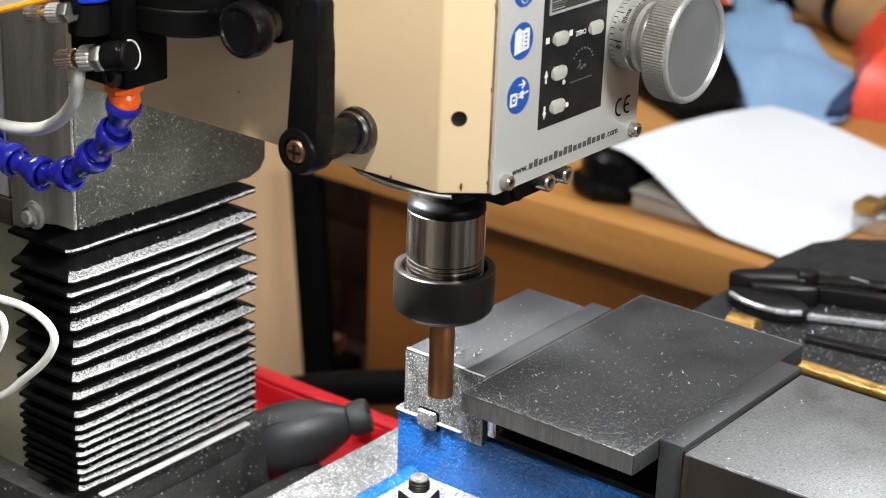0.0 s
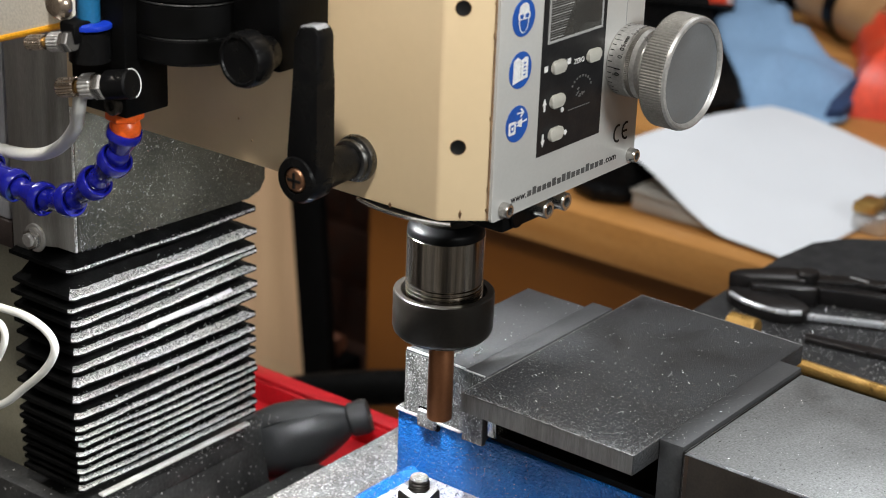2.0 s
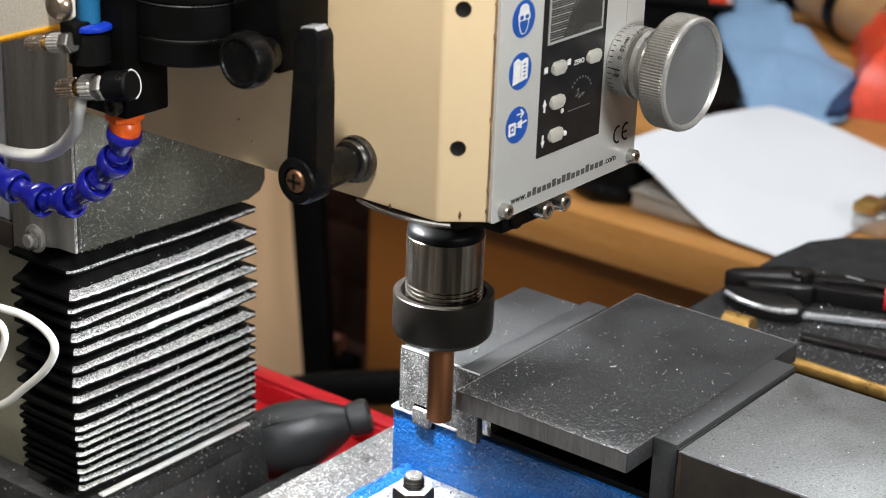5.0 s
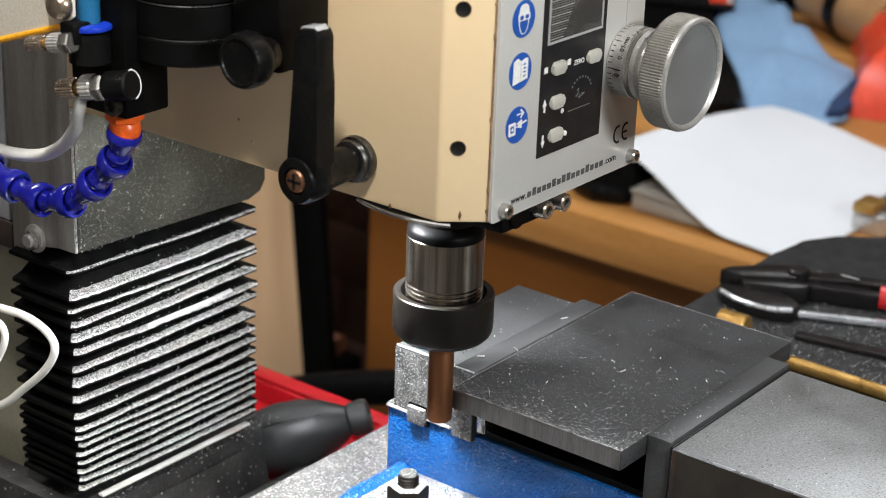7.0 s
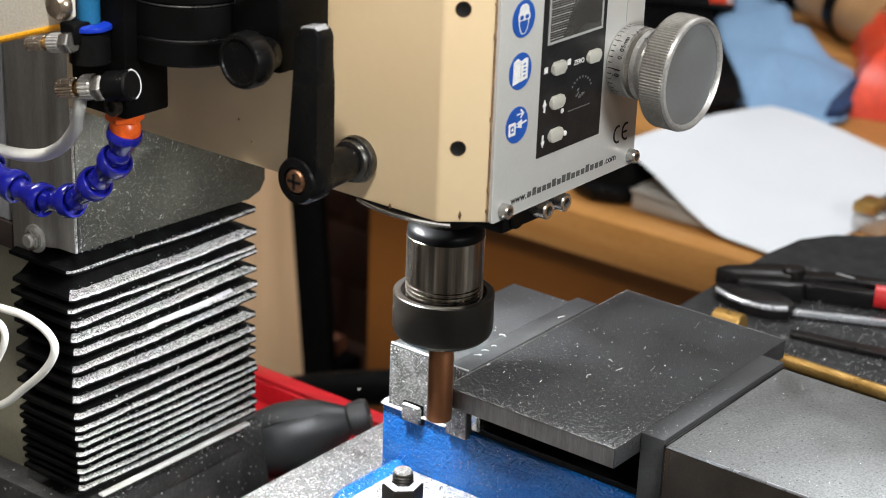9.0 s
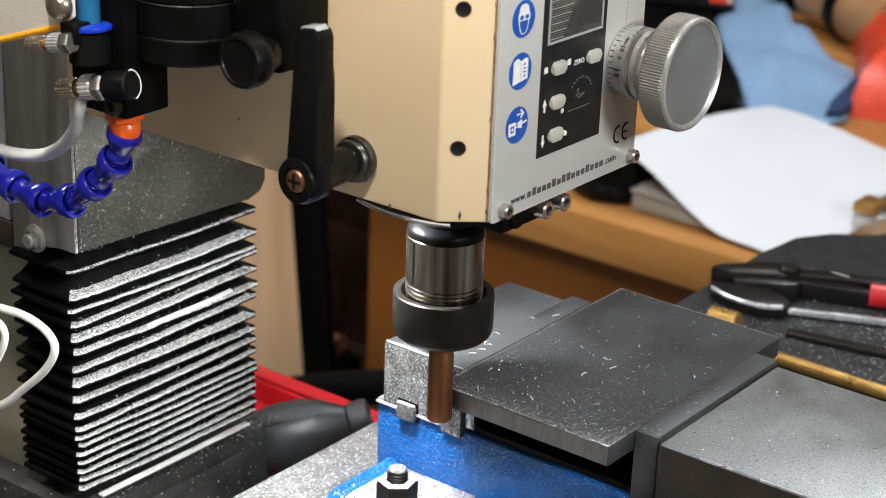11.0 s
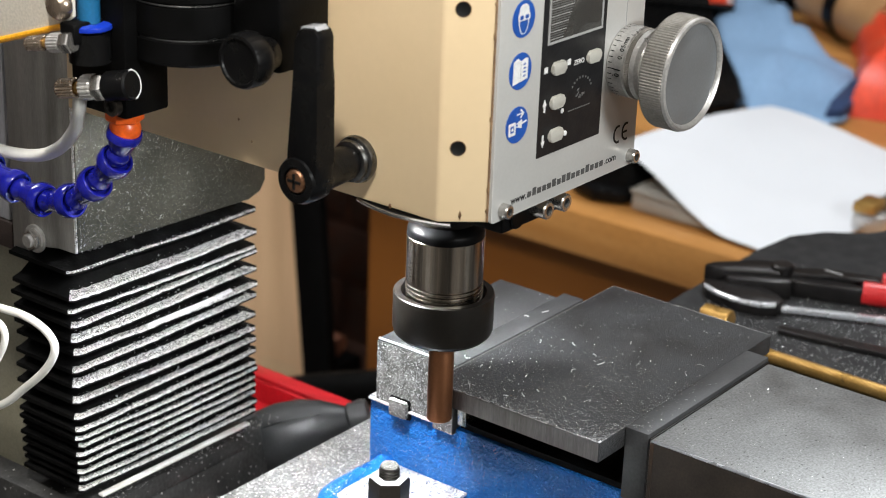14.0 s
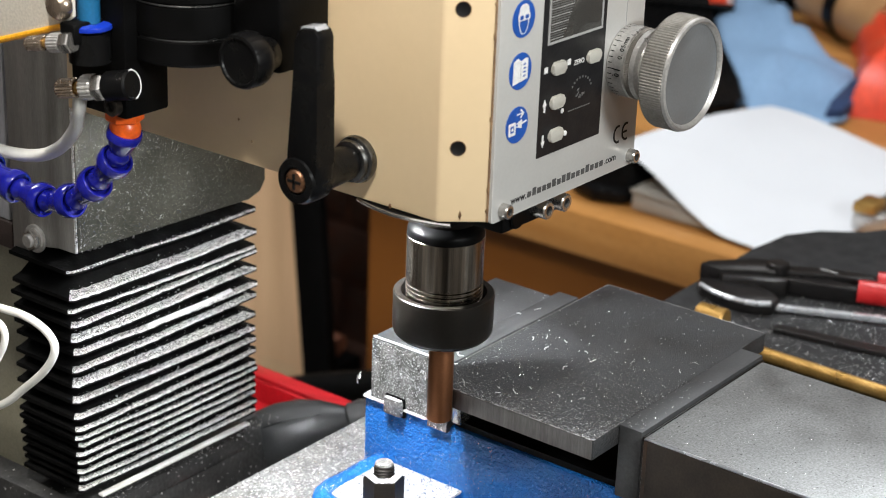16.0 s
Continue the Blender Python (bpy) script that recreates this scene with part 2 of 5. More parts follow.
def lathe(profile, m=None, seg=40, bm=None, wave=None):
    """A turned shape: profile of (radius, height) about z, placed by m. wave(i): radius factor round the axis."""
    bm = bm or bmesh.new()
    m = m or Matrix.Identity(4)
    rings = []
    for r, h in profile:
        if r < 1e-6:
            rings.append([bm.verts.new(m @ Vector((0, 0, h)))])
        else:
            rings.append([bm.verts.new(m @ Vector((r * math.cos(2 * math.pi * i / seg) * (wave(i) if wave else 1),
                                                   r * math.sin(2 * math.pi * i / seg) * (wave(i) if wave else 1), h))) for i in range(seg)])
    for a, b in zip(rings, rings[1:]):
        for i in range(seg):
            j = (i + 1) % seg
            if len(a) == 1 and len(b) == 1:
                continue
            if len(a) == 1:
                bm.faces.new((a[0], b[i], b[j]))
            elif len(b) == 1:
                bm.faces.new((a[i], a[j], b[0]))
            else:
                bm.faces.new((a[i], a[j], b[j], b[i]))
    return bm


def turned(r, h0, h1, c=0.0006):
    """The profile of a plain turned bar with broken edges."""
    return [(0, h0), (r - c, h0), (r, h0 + c), (r, h1 - c), (r - c, h1), (0, h1)]


def along(p, q):
    """A pose at p whose z points to q."""
    p, q = Vector(p), Vector(q)
    return Matrix.Translation(p) @ (q - p).to_track_quat("Z", "Y").to_matrix().to_4x4()


def smooth_line(pts, steps=8):
    pts = [Vector(p) for p in pts]
    ext = [2 * pts[0] - pts[1]] + pts + [2 * pts[-1] - pts[-2]]
    out = []
    for k in range(1, len(ext) - 2):
        a, b, c, d = ext[k - 1:k + 3]
        for s in range(steps):
            t = s / steps
            out.append(0.5 * (2 * b + (c - a) * t + (2 * a - 5 * b + 4 * c - d) * t * t + (3 * b - a - 3 * c + d) * t ** 3))
    return out + [pts[-1]]


def tube(pts, r, seg=12, steps=8, bm=None):
    bm = bm or bmesh.new()
    line = smooth_line(pts, steps)
    up, rings = Vector((0.3, 0.2, 1)), []
    for i, p in enumerate(line):
        d = (line[min(i + 1, len(line) - 1)] - line[max(i - 1, 0)]).normalized()
        a = (up - d * up.dot(d)).normalized()
        b = d.cross(a)
        up = a
        rings.append([bm.verts.new(p + r * (a * math.cos(2 * math.pi * k / seg) + b * math.sin(2 * math.pi * k / seg))) for k in range(seg)])
    for u, v in zip(rings, rings[1:]):
        for k in range(seg):
            bm.faces.new((u[k], u[(k + 1) % seg], v[(k + 1) % seg], v[k]))
    bm.faces.new(rings[0]), bm.faces.new(rings[-1])
    return bm


def rounded(x0, x1, z0, z1, r, n=5):
    """Outline of a rectangle with round corners."""
    out = []
    for cx, cz, a0 in ((x1 - r, z1 - r, 0), (x0 + r, z1 - r, 90), (x0 + r, z0 + r, 180), (x1 - r, z0 + r, 270)):
        out += [(cx + r * math.cos(radians(a0 + 90 * k / n)), cz + r * math.sin(radians(a0 + 90 * k / n))) for k in range(n + 1)]
    return out


def disc(cx, cz, r, n=32):
    return [(cx + r * math.cos(2 * math.pi * k / n), cz + r * math.sin(2 * math.pi * k / n)) for k in range(n)]


def thing(name, label, category, at=(0, 0, 0), group="", kind=""):
    ob = new(name)
    ob.location = at
    return tagged(ob, label, category, group, kind)


def lettering(name, words, size, x, y, z, material, parent, depth=0.0001):
    """Built-in font, flat on a face that looks towards -y."""
    cu = bpy.data.curves.new(name, "FONT")
    cu.body, cu.size, cu.extrude = words, size, depth
    tmp = new("lettering_draft", cu)
    me = bpy.data.meshes.new_from_object(tmp.evaluated_get(bpy.context.evaluated_depsgraph_get()))
    bpy.data.objects.remove(tmp)
    me.materials.append(material)
    ob = new(name, me)
    ob.parent = parent
    ob.matrix_basis = pose(x, y, z, 90, 0, 0)
    return ob


def socket_screw(parent, m, r=0.003, h=0.004, name="cap_screw", material=None):
    """A socket-head screw that stands on its face, z out of the face."""
    s = part(name, lathe([(0, 0), (r, 0), (r, h - 0.0005), (r - 0.0005, h), (r * 0.55, h), (r * 0.5, h - 0.0015), (0, h - 0.0015)], m, 24),
             material or CHROME, parent)
    # black hexagon puts the darkness of the recess into colour
    part("socket", lathe([(0, h - 0.0013), (r * 0.5, h - 0.0013), (r * 0.5, h - 0.0011), (0, h - 0.0011)], m, 6), BLACK_PRINT, s)
    return s


OUT_X = pose(0, 0, 0, 0, -90, 0)   # z turned towards -x
OUT_Y = pose(0, 0, 0, 90, 0, 0)    # z turned towards -y

# ---------------------------------------------------------------- the room
def structure(name, bm, material, label):
    return tagged(finish(name, bm, material), label, "structure", kind="structure")


structure("floor", box(-2.2, 2.0, -2.2, 2.2, -1.15, -1.10), FLOOR, "grey concrete workshop floor")
structure("ceiling", box(-2.2, 2.0, -2.2, 2.2, 1.52, 1.57), CEIL, "plain white workshop ceiling")
structure("wall_east", box(1.95, 2.0, -2.2, 2.2, -1.10, 1.52), WALL, "dark brown workshop wall behind the bench")
# west and south walls are unseen and act as pale reflectors
structure("wall_west", box(-2.2, -2.15, -2.2, 2.2, -1.10, 1.52), BOUNCE_WALL, "unseen workshop wall, made pale to bounce light")
structure("wall_south", box(-2.15, 1.95, -2.2, -2.15, -1.10, 1.52), BOUNCE_WALL, "unseen workshop wall, made pale to bounce light")
structure("wall_north", box(-2.15, 1.95, 2.15, 2.2, -1.10, 1.52), WALL, "dark brown workshop wall")


# housings out of view, added above the ceiling fill lights
def add_batten(x, y, sx, sy):
    t = thing("fill_batten", "unseen white batten housing added above a fill light", "lamp", (x, y, 1.52))
    part("housing", box(-sx / 2 - 0.02, sx / 2 + 0.02, -sy / 2 - 0.02, sy / 2 + 0.02, -0.034, 0, 0.004), CEIL, t)


add_batten(-0.48, -0.45, 0.12, 1.2)
add_batten(1.15, 0.25, 0.12, 1.2)
add_batten(0.15, 1.0, 0.12, 1.2)


# the wooden bench behind the machine
bench = thing("workbench", "varnished pine workbench with a thick front board", "workbench", (0.71, -0.1, -0.2))
part("front_board", box(0.0, 0.045, -0.9, 0.80, -0.042, -0.002, 0.003), PINE, bench)
for k in range(6):
    part("top_plank", box(0.046 + 0.19 * k, 0.234 + 0.19 * k, -0.9, 0.82, -0.032, 0.0 - 0.0004 * (k % 2), 0.0015), PINE, bench)
part("front_panel", box(0.03, 0.05, -0.9, 0.750, -0.9, -0.044), BROWN_BOARD, bench, "dark brown board below the bench top")
# outline slanted to fit the leg's edges in the camera's view
part("leg", prism([(0.7925, -0.0425), (0.8305, -0.0425), (0.7450, -0.9), (0.7100, -0.9)], "x", 0.0, 0.012, 0.002), BLACK_METAL, bench, "black steel bench leg, slanted to fit the camera's view")
part("leg", box(0.6, 0.66, 0.80, 0.84, -0.9, -0.033, 0.002), BLACK_METAL, bench)
part("leg", box(0.0, 0.06, -0.9, -0.84, -0.9, -0.044, 0.002), BLACK_METAL, bench)

# low brick wall in the dark behind the bench leg
low = tagged(finish("wall_brick", box(1.05, 1.10, 0.55, 1.6, -1.10, -0.21), BRICK), "dark red brick wall in shade", "wall", kind="structure")
brick_me = None
for row in range(9):
    for col in range(5):
        y = 0.60 + 0.225 * col + (0.11 if row % 2 else 0)
        if brick_me is None:
            b = finish("brick", box(-0.006, 0.0, -0.105, 0.105, -0.031, 0.031, 0.003), BRICK, low)
            brick_me = b.data
        else:
            b = new("brick", brick_me)
            b.parent = low
        b.location = (1.05, y, -0.26 - 0.075 * row)

board = thing("plywood_sheet", "pale plywood sheet beside the bench, edge slanted to fit the view", "board", (0.74, 0.722, -1.10))
# right edge slanted to fit the camera's view
part("sheet", prism([(-0.065, 0), (0.45, 0), (0.45, 1.45), (0.073, 1.45)], "x", 0, 0.018, 0.001), PALE_BOARD, board)

pipe = thing("copper_elbow", "dull copper pipe elbow on the shelf", "pipe fitting", (0.9, 0.845, -0.53))
part("elbow", tube([(0, -0.022, 0.002), (0, 0, 0.006), (0, 0.03, 0.012), (0.0, 0.045, 0.018)], 0.013, 14), surf("copper_pipe", (0.34, 0.12, 0.06), (0.16, 0.07, 0.05), 0.5, 0.5, scale=30, bump=0.1), pipe)
part("stand", box(-0.03, 0.03, -0.03, 0.03, -0.57, -0.017), BLACK_METAL, pipe)

cable = thing("black_cable", "thick black rubber cable hanging behind the machine", "cable")
part("sheath", tube([(0.40, 0.60, -0.40), (0.42, 0.50, -0.315), (0.44, 0.40, -0.275), (0.47, 0.30, -0.26), (0.50, 0.20, -0.27), (0.56, 0.05, -0.40), (0.6, 0.0, -1.09)], 0.014, 12), RUBBER, cable)


# ---------------------------------------------------------------- on the bench
def paper_sheet():
    bm = bmesh.new()
    nu, nv = 28, 14
    grid = []
    for i in range(nu + 1):
        row = []
        for j in range(nv + 1):
            u, v = i / nu, j / nv
            y = 0.392 - 0.200 * u
            s = min(1.0, max(0.0, (u - 0.05) / 0.62))
            s = s * s * (3 - 2 * s)
            z = -0.152 - 0.045 * s + 0.006 * math.sin(3.1 * v) * (1 - u) - 0.030 * v * (1 - s)
            x = 0.752 + 0.297 * v - 0.028 * u + 0.012 * math.sin(math.pi * u) * v
            row.append(bm.verts.new((x, y - 0.012 * v * u, z)))
        grid.append(row)
    for i in range(nu):
        for j in range(nv):
            bm.faces.new((grid[i][j], grid[i + 1][j], grid[i + 1][j + 1], grid[i][j + 1]))
    ret = bmesh.ops.extrude_face_region(bm, geom=bm.faces[:])
    for g in ret["geom"]:
        if isinstance(g, bmesh.types.BMVert):
            g.co.z -= 0.0004
    return bm


tagged(finish("paper_sheet", paper_sheet(), PAPER), "blank white sheet of paper curling over a tin", "paper")
tin = thing("tin_box", "grey tin box lying under the paper", "box", (0.745, 0.318, -0.2))
part("body", prism([(-0.040, 0.0), (0.043, 0.0), (0.043, 0.015), (-0.010, 0.0135), (-0.040, 0.005)], "x", 0.0, 0.11, 0.001), GREY_BOX, tin)
part("lid", prism([(-0.010, 0.0138), (0.044, 0.0153), (0.044, 0.0185), (-0.008, 0.0165)], "x", -0.0015, 0.1115, 0.0006), GREY_BOX, tin)

cap = thing("black_plastic_cap", "black ribbed plastic cap on the bench", "cap", (0.780, 0.398, -0.2))
part("rim", lathe([(0, 0), (0.040, 0), (0.043, 0.004), (0.043, 0.010), (0.036, 0.014), (0, 0.014)], None, 10), BLACK_PLASTIC, cap)
part("dome", lathe([(0.034, 0.014), (0.033, 0.034), (0.028, 0.040), (0, 0.041)], None, 32), BLACK_PLASTIC, cap)


def cloth():
    bm = bmesh.new()
    edge = [(1.46, 0.70), (1.54, 0.64), (1.383, 0.543), (1.344, 0.493), (1.306, 0.458), (1.272, 0.411), (1.168, 0.355), (1.101, 0.335), (1.067, 0.341), (1.068, 0.384), (1.050, 0.407), (1.088, 0.447), (1.225, 0.555), (1.335, 0.620)]
    cx, cy = 1.25, 0.49
    rings = []
    for k in range(9):
        f = 1 - k / 9
        ring = []
        for i in range(len(edge) * 3):
            a, b = edge[i // 3], edge[(i // 3 + 1) % len(edge)]
            t = (i % 3) / 3
            x, y = a[0] + (b[0] - a[0]) * t, a[1] + (b[1] - a[1]) * t
            x, y = cx + (x - cx) * f, cy + (y - cy) * f
            z = 0.012 + 0.02 * noise.noise(Vector((x * 9, y * 9, 2))) + 0.022 * (1 - f) + 0.01 * noise.noise(Vector((x * 25, y * 25, 5)))
            ring.append(bm.verts.new((x, y, -0.2 + max(0.004, z * (0.8 if k else 0.4)))))
        rings.append(ring)
    for u, v in zip(rings, rings[1:]):
        for i in range(len(u)):
            j = (i + 1) % len(u)
            bm.faces.new((u[i], u[j], v[j], v[i]))
    bm.faces.new(rings[-1])
    ret = bmesh.ops.extrude_face_region(bm, geom=bm.faces[:])
    for g in ret["geom"]:
        if isinstance(g, bmesh.types.BMVert):
            g.co.z -= 0.0035
    return bm


rag = tagged(finish("workshop_cloth", cloth(), BLUE_CLOTH, sharp=70), "pale blue workshop cloth crumpled on the bench", "cloth")
# darker blue that paints the shading of the cloth's fold
FOLD_SHADE = surf("shaded_blue_cloth", (0.02, 0.045, 0.12), (0.014, 0.032, 0.09), 0.85, scale=30, bump=0.4, fine=300)
part("shaded_fold", prism([(1.082, 0.349), (1.098, 0.337), (1.128, 0.341), (1.190, 0.360), (1.222, 0.377), (1.205, 0.381), (1.160, 0.369), (1.112, 0.358)], "z", -0.196, -0.184, 0.004), FOLD_SHADE, rag, "dark blue strip painting the shade of a fold")


def bag(pts, h, seed, top=0.6):
    """A slumped soft heap over an outline on the bench."""
    bm = bmesh.new()
    cx, cy = sum(p[0] for p in pts) / len(pts), sum(p[1] for p in pts) / len(pts)
    rings = []
    for k in range(7):
        a = k / 6 * math.pi / 2
        ring = []
        for i in range(len(pts) * 3):
            p, q = pts[i // 3], pts[(i // 3 + 1) % len(pts)]
            t = (i % 3) / 3
            x, y = p[0] + (q[0] - p[0]) * t, p[1] + (q[1] - p[1]) * t
            f = max(0.02, math.cos(a) ** top)
            w = noise.noise(Vector((x * 14, y * 14, seed + k * 0.7)))
            ring.append(bm.verts.new((cx + (x - cx) * f * (1 + 0.12 * w), cy + (y - cy) * f * (1 + 0.12 * w), -0.2 + h * math.sin(a) * (1 + 0.15 * w))))
        rings.append(ring)
    for u, v in zip(rings, rings[1:]):
        for i in range(len(u)):
            j = (i + 1) % len(u)
            bm.faces.new((u[i], u[j], v[j], v[i]))
    bm.faces.new(rings[0]), bm.faces.new(rings[-1])
    return bm


tagged(finish("red_bag", bag([(1.130, 0.345), (1.15, 0.26), (1.28, 0.23), (1.42, 0.34), (1.395, 0.475), (1.285, 0.412), (1.19, 0.362)], 0.06, 3), RED_BAG, sharp=60),
       "crumpled glossy red-orange bag on the bench", "bag")
pack = thing("printed_packet", "glossy black packet with a red band lying on the case", "packet", (1.36, 0.66, -0.1838))
QUAD = [(-0.06, 0.07), (0.0, -0.05), (0.16, 0.04), (0.10, 0.16)]
part("body", prism(QUAD, "z", 0.0, 0.009, 0.003), BLACK_PLASTIC, pack)
part("red_band", prism([(-0.012, -0.022), (0.0, -0.046), (0.155, 0.040), (0.142, 0.064)], "z", 0.0092, 0.0097), RED_BAG, pack, "red printed band")
part("white_label", prism([(-0.002, -0.041), (0.0005, -0.045), (0.080, 0.000), (0.076, 0.006)], "z", 0.0099, 0.0104), WHITE_PRINT, pack, "pale label on the red band")
for k in range(5):
    a, b = -0.035 + 0.020 * k, 0.055 + 0.012 * k
    part("print_mark", prism([(a, b), (a + 0.009, b - 0.018), (a + 0.015, b - 0.015), (a + 0.006, b + 0.003)], "z", 0.0092, 0.0096), WHITE_PRINT, pack)
roll = thing("leather_roll", "tan leather tool roll on the bench", "tool roll", (1.40, 0.475, -0.2))
part("roll", lathe([(0, -0.09), (0.034, -0.088), (0.036, -0.05), (0.035, 0.05), (0.034, 0.088), (0, 0.09)], pose(0, 0, 0.036, 90, 0, -35), 28), TAN, roll)
part("strap", lathe([(0.0375, -0.012), (0.039, -0.01), (0.039, 0.01), (0.0375, 0.012)], pose(0, 0, 0.036, 90, 0, -35), 28), BLACK_PLASTIC, roll)
pouch = thing("dark_pouch", "dark fabric pouch at the back of the bench", "pouch", (1.56, 0.60, -0.2))
part("pouch", box(-0.1, 0.16, -0.16, 0.03, 0, 0.10, 0.03, seg=4), RUBBER, pouch)
part("flap", box(-0.105, 0.12, -0.13, 0.0, 0.085, 0.112, 0.012, seg=3), BLACK_PLASTIC, pouch)
case = thing("black_tool_case", "black tool case standing on the bench", "case", (1.13, 0.545, -0.2))
part("case", prism([(0.115, 0.018), (-0.015, -0.080), (-0.062, -0.113), (-0.085, -0.118), (-0.145, -0.085), (-0.06, 0.06), (0.17, 0.205), (0.27, 0.205), (0.31, 0.150)], "z", 0, 0.016, 0.004), BLACK_PLASTIC, case)
part("latch", box(0.06, 0.09, 0.10, 0.11, 0.0162, 0.020, 0.001), CHROME, case)
far = thing("storage_crate", "dark storage crate against the wall", "crate", (1.78, 0.75, -0.2))
part("crate", box(-0.1, 0.1, -0.5, 0.3, 0, 0.3, 0.01), BLACK_PLASTIC, far)
part("handle", box(-0.112, -0.1, -0.15, -0.03, 0.2, 0.23, 0.004), GREY_BOX, far)

calliper = thing("small_vice_jig", "small steel toolmaker's clamp on the paper", "clamp", (0.905, 0.180, -0.2))
part("bar", box(-0.06, 0.10, -0.012, 0.012, 0.004, 0.018, 0.002), CHROME, calliper)
part("jaw", box(-0.075, -0.058, -0.015, 0.015, 0.0, 0.018, 0.002), ALU, calliper)
part("brass_pad", box(-0.078, -0.050, -0.006, 0.014, 0.018, 0.027, 0.002), BRASS, calliper)
part("plate", box(-0.03, 0.10, -0.06, -0.012, 0.0, 0.022, 0.003), ALU, calliper)


# ---------------------------------------------------------------- machine stand, tray and blower
stand = thing("machine_stand", "grey steel stand under the milling machine", "stand", (0, 0, -0.125))
part("top", box(-0.38, 0.16, -0.40, 0.32, -0.03, 0.0, 0.003), MATT_BLACK, stand)
for sx in (-0.34, 0.12):
    for sy in (-0.36, 0.28):
        part("leg", box(sx - 0.03, sx + 0.03, sy - 0.03, sy + 0.03, -0.975, -0.03, 0.003), BLACK_METAL, stand)

tray = thing("parts_tray", "shallow red plastic parts tray behind the machine table", "tray", (0.075, 0.205, -0.125))
part("tray_floor", box(-0.055, 0.070, -0.09, 0.10, 0.0, 0.003), RED_TRAY, tray)
for x0, x1, y0, y1 in ((0.066, 0.072, -0.09, 0.10), (-0.057, -0.051, -0.09, 0.10), (-0.051, 0.066, 0.094, 0.10), (-0.051, 0.066, -0.09, -0.084)):
    part("tray_wall", box(x0, x1, y0, y1, 0.0, 0.0155, 0.001), RED_TRAY, tray)
part("tray_rim", box(0.067, 0.078, -0.092, 0.102, 0.0155, 0.0185, 0.001), RED_TRAY, tray)

blow = thing("rubber_blower", "black rubber hand blower lying in the red tray", "blower", (0, 0, 0))
AX = along((0.0725, 0.1800, -0.1065), (0.1065, 0.1400, -0.0890))
part("bulb", lathe([(0, -0.006), (0.008, -0.005), (0.014, 0.0), (0.0185, 0.010), (0.0195, 0.020), (0.0185, 0.032), (0.0145, 0.044), (0.0095, 0.053), (0.0072, 0.0565), (0.0, 0.0565)], AX, 36), BULB, blow)
part("collar", lathe([(0.0074, 0.0555), (0.0092, 0.057), (0.0096, 0.0645), (0.0086, 0.067), (0.0035, 0.0672), (0.003, 0.063), (0, 0.063)], AX, 30), BULB, blow)
part("nozzle", lathe([(0.005, -0.007), (0.004, -0.02), (0.003, -0.028), (0, -0.028)], AX, 16), BLACK_PLASTIC, blow)
part("seam", tube([AX @ Vector((0.0155 * math.cos(2.2), 0.0155 * math.sin(2.2), 0.004)), AX @ Vector((0.0197 * math.cos(2.2), 0.0197 * math.sin(2.2), 0.02)), AX @ Vector((0.0152 * math.cos(2.2), 0.0152 * math.sin(2.2), 0.044))], 0.0005, 6), BULB, blow)
clip = thing("grey_clip", "grey plastic clip in the red tray", "clip", (0.083, 0.215, -0.122))
part("clip", lathe([(0.006, 0), (0.011, 0.004), (0.012, 0.014), (0.009, 0.026), (0.004, 0.032), (0, 0.033)], None, 20), GREY_BOX, clip)


# ---------------------------------------------------------------- column, base and bellows
column = thing("machine_column", "olive-grey column and base of the milling machine", "machine column")
part("column", box(-0.052, 0.052, 0.2, 0.30, -0.12, 0.62, 0.003), COLUMN, column)
part("foot", prism([(0.166, -0.078), (0.31, -0.078), (0.34, -0.125), (0.155, -0.125)], "x", -0.066, 0.066, 0.003), DUSTY_BLACK, column, "black cast foot dusted with swarf")
part("foot_flare", prism([(0.046, -0.079), (0.052, -0.084), (0.056, -0.093), (0.060, -0.105), (0.070, -0.125), (-0.06, -0.125), (-0.06, -0.079)], "y", 0.1625, 0.21, 0.002), DUSTY_BLACK, column)
part("base", box(-0.09, 0.09, -0.32, 0.152, -0.125, -0.108, 0.004), DUSTY_BLACK, column)
part("saddle", box(-0.07, 0.07, -0.10, 0.05, -0.108, -0.0905, 0.003), BLACK_METAL, column)
part("clamp_strip", box(-0.05, 0.050, 0.1575, 0.1610, -0.0760, -0.0746, 0.0005), surf("white_strip", (0.8, 0.8, 0.78), (0.6, 0.6, 0.58), 0.35, 0.3, bump=0.1), column, "bright strip below the bellows")
part("clamp_plate", box(-0.056, 0.050, 0.1615, 0.17, -0.0915, -0.0768, 0.001), DUSTY_BLACK, column)

bellows = thing("column_bellows", "black pleated rubber bellows covered with bright swarf", "bellows")
TIPS = [(40.1, 5.0, 1.2), (27.2, 8.5, 7.5), (20.7, 3.4, 2.2), (16.0, 4.2, 4), (7.8, 6.0, 6.5), (0.0, 5.2, 4.5), (-6.9, 5.0, 4.5), (-15.9, 7.0, 7),
        (-23.7, 5.4, 4.5), (-30.8, 5.0, 4), (-37.1, 4.2, 3.2), (-42.5, 3.6, 2.6), (-46.5, 3.0, 2.2), (-50.8, 3.2, 2.4), (-55.2, 3.2, 2.4), (-59.5, 3.4, 2.6), (-64.8, 3.8, 3.0), (-69.1, 3.4, 3.2)]
DROP = 0.0112


def share_of_drop(z):
    """How far a pleat follows the head, by its height."""
    xs = [-0.045, -0.030, -0.007, 0.0014, 0.0101, 0.0252, 0.030, 0.05]
    ys = [0.0, 0.0011, 0.0041, 0.0040, 0.0066, 0.0088, 0.0090, DROP]
    return float(np.interp(z, xs, ys)) / DROP


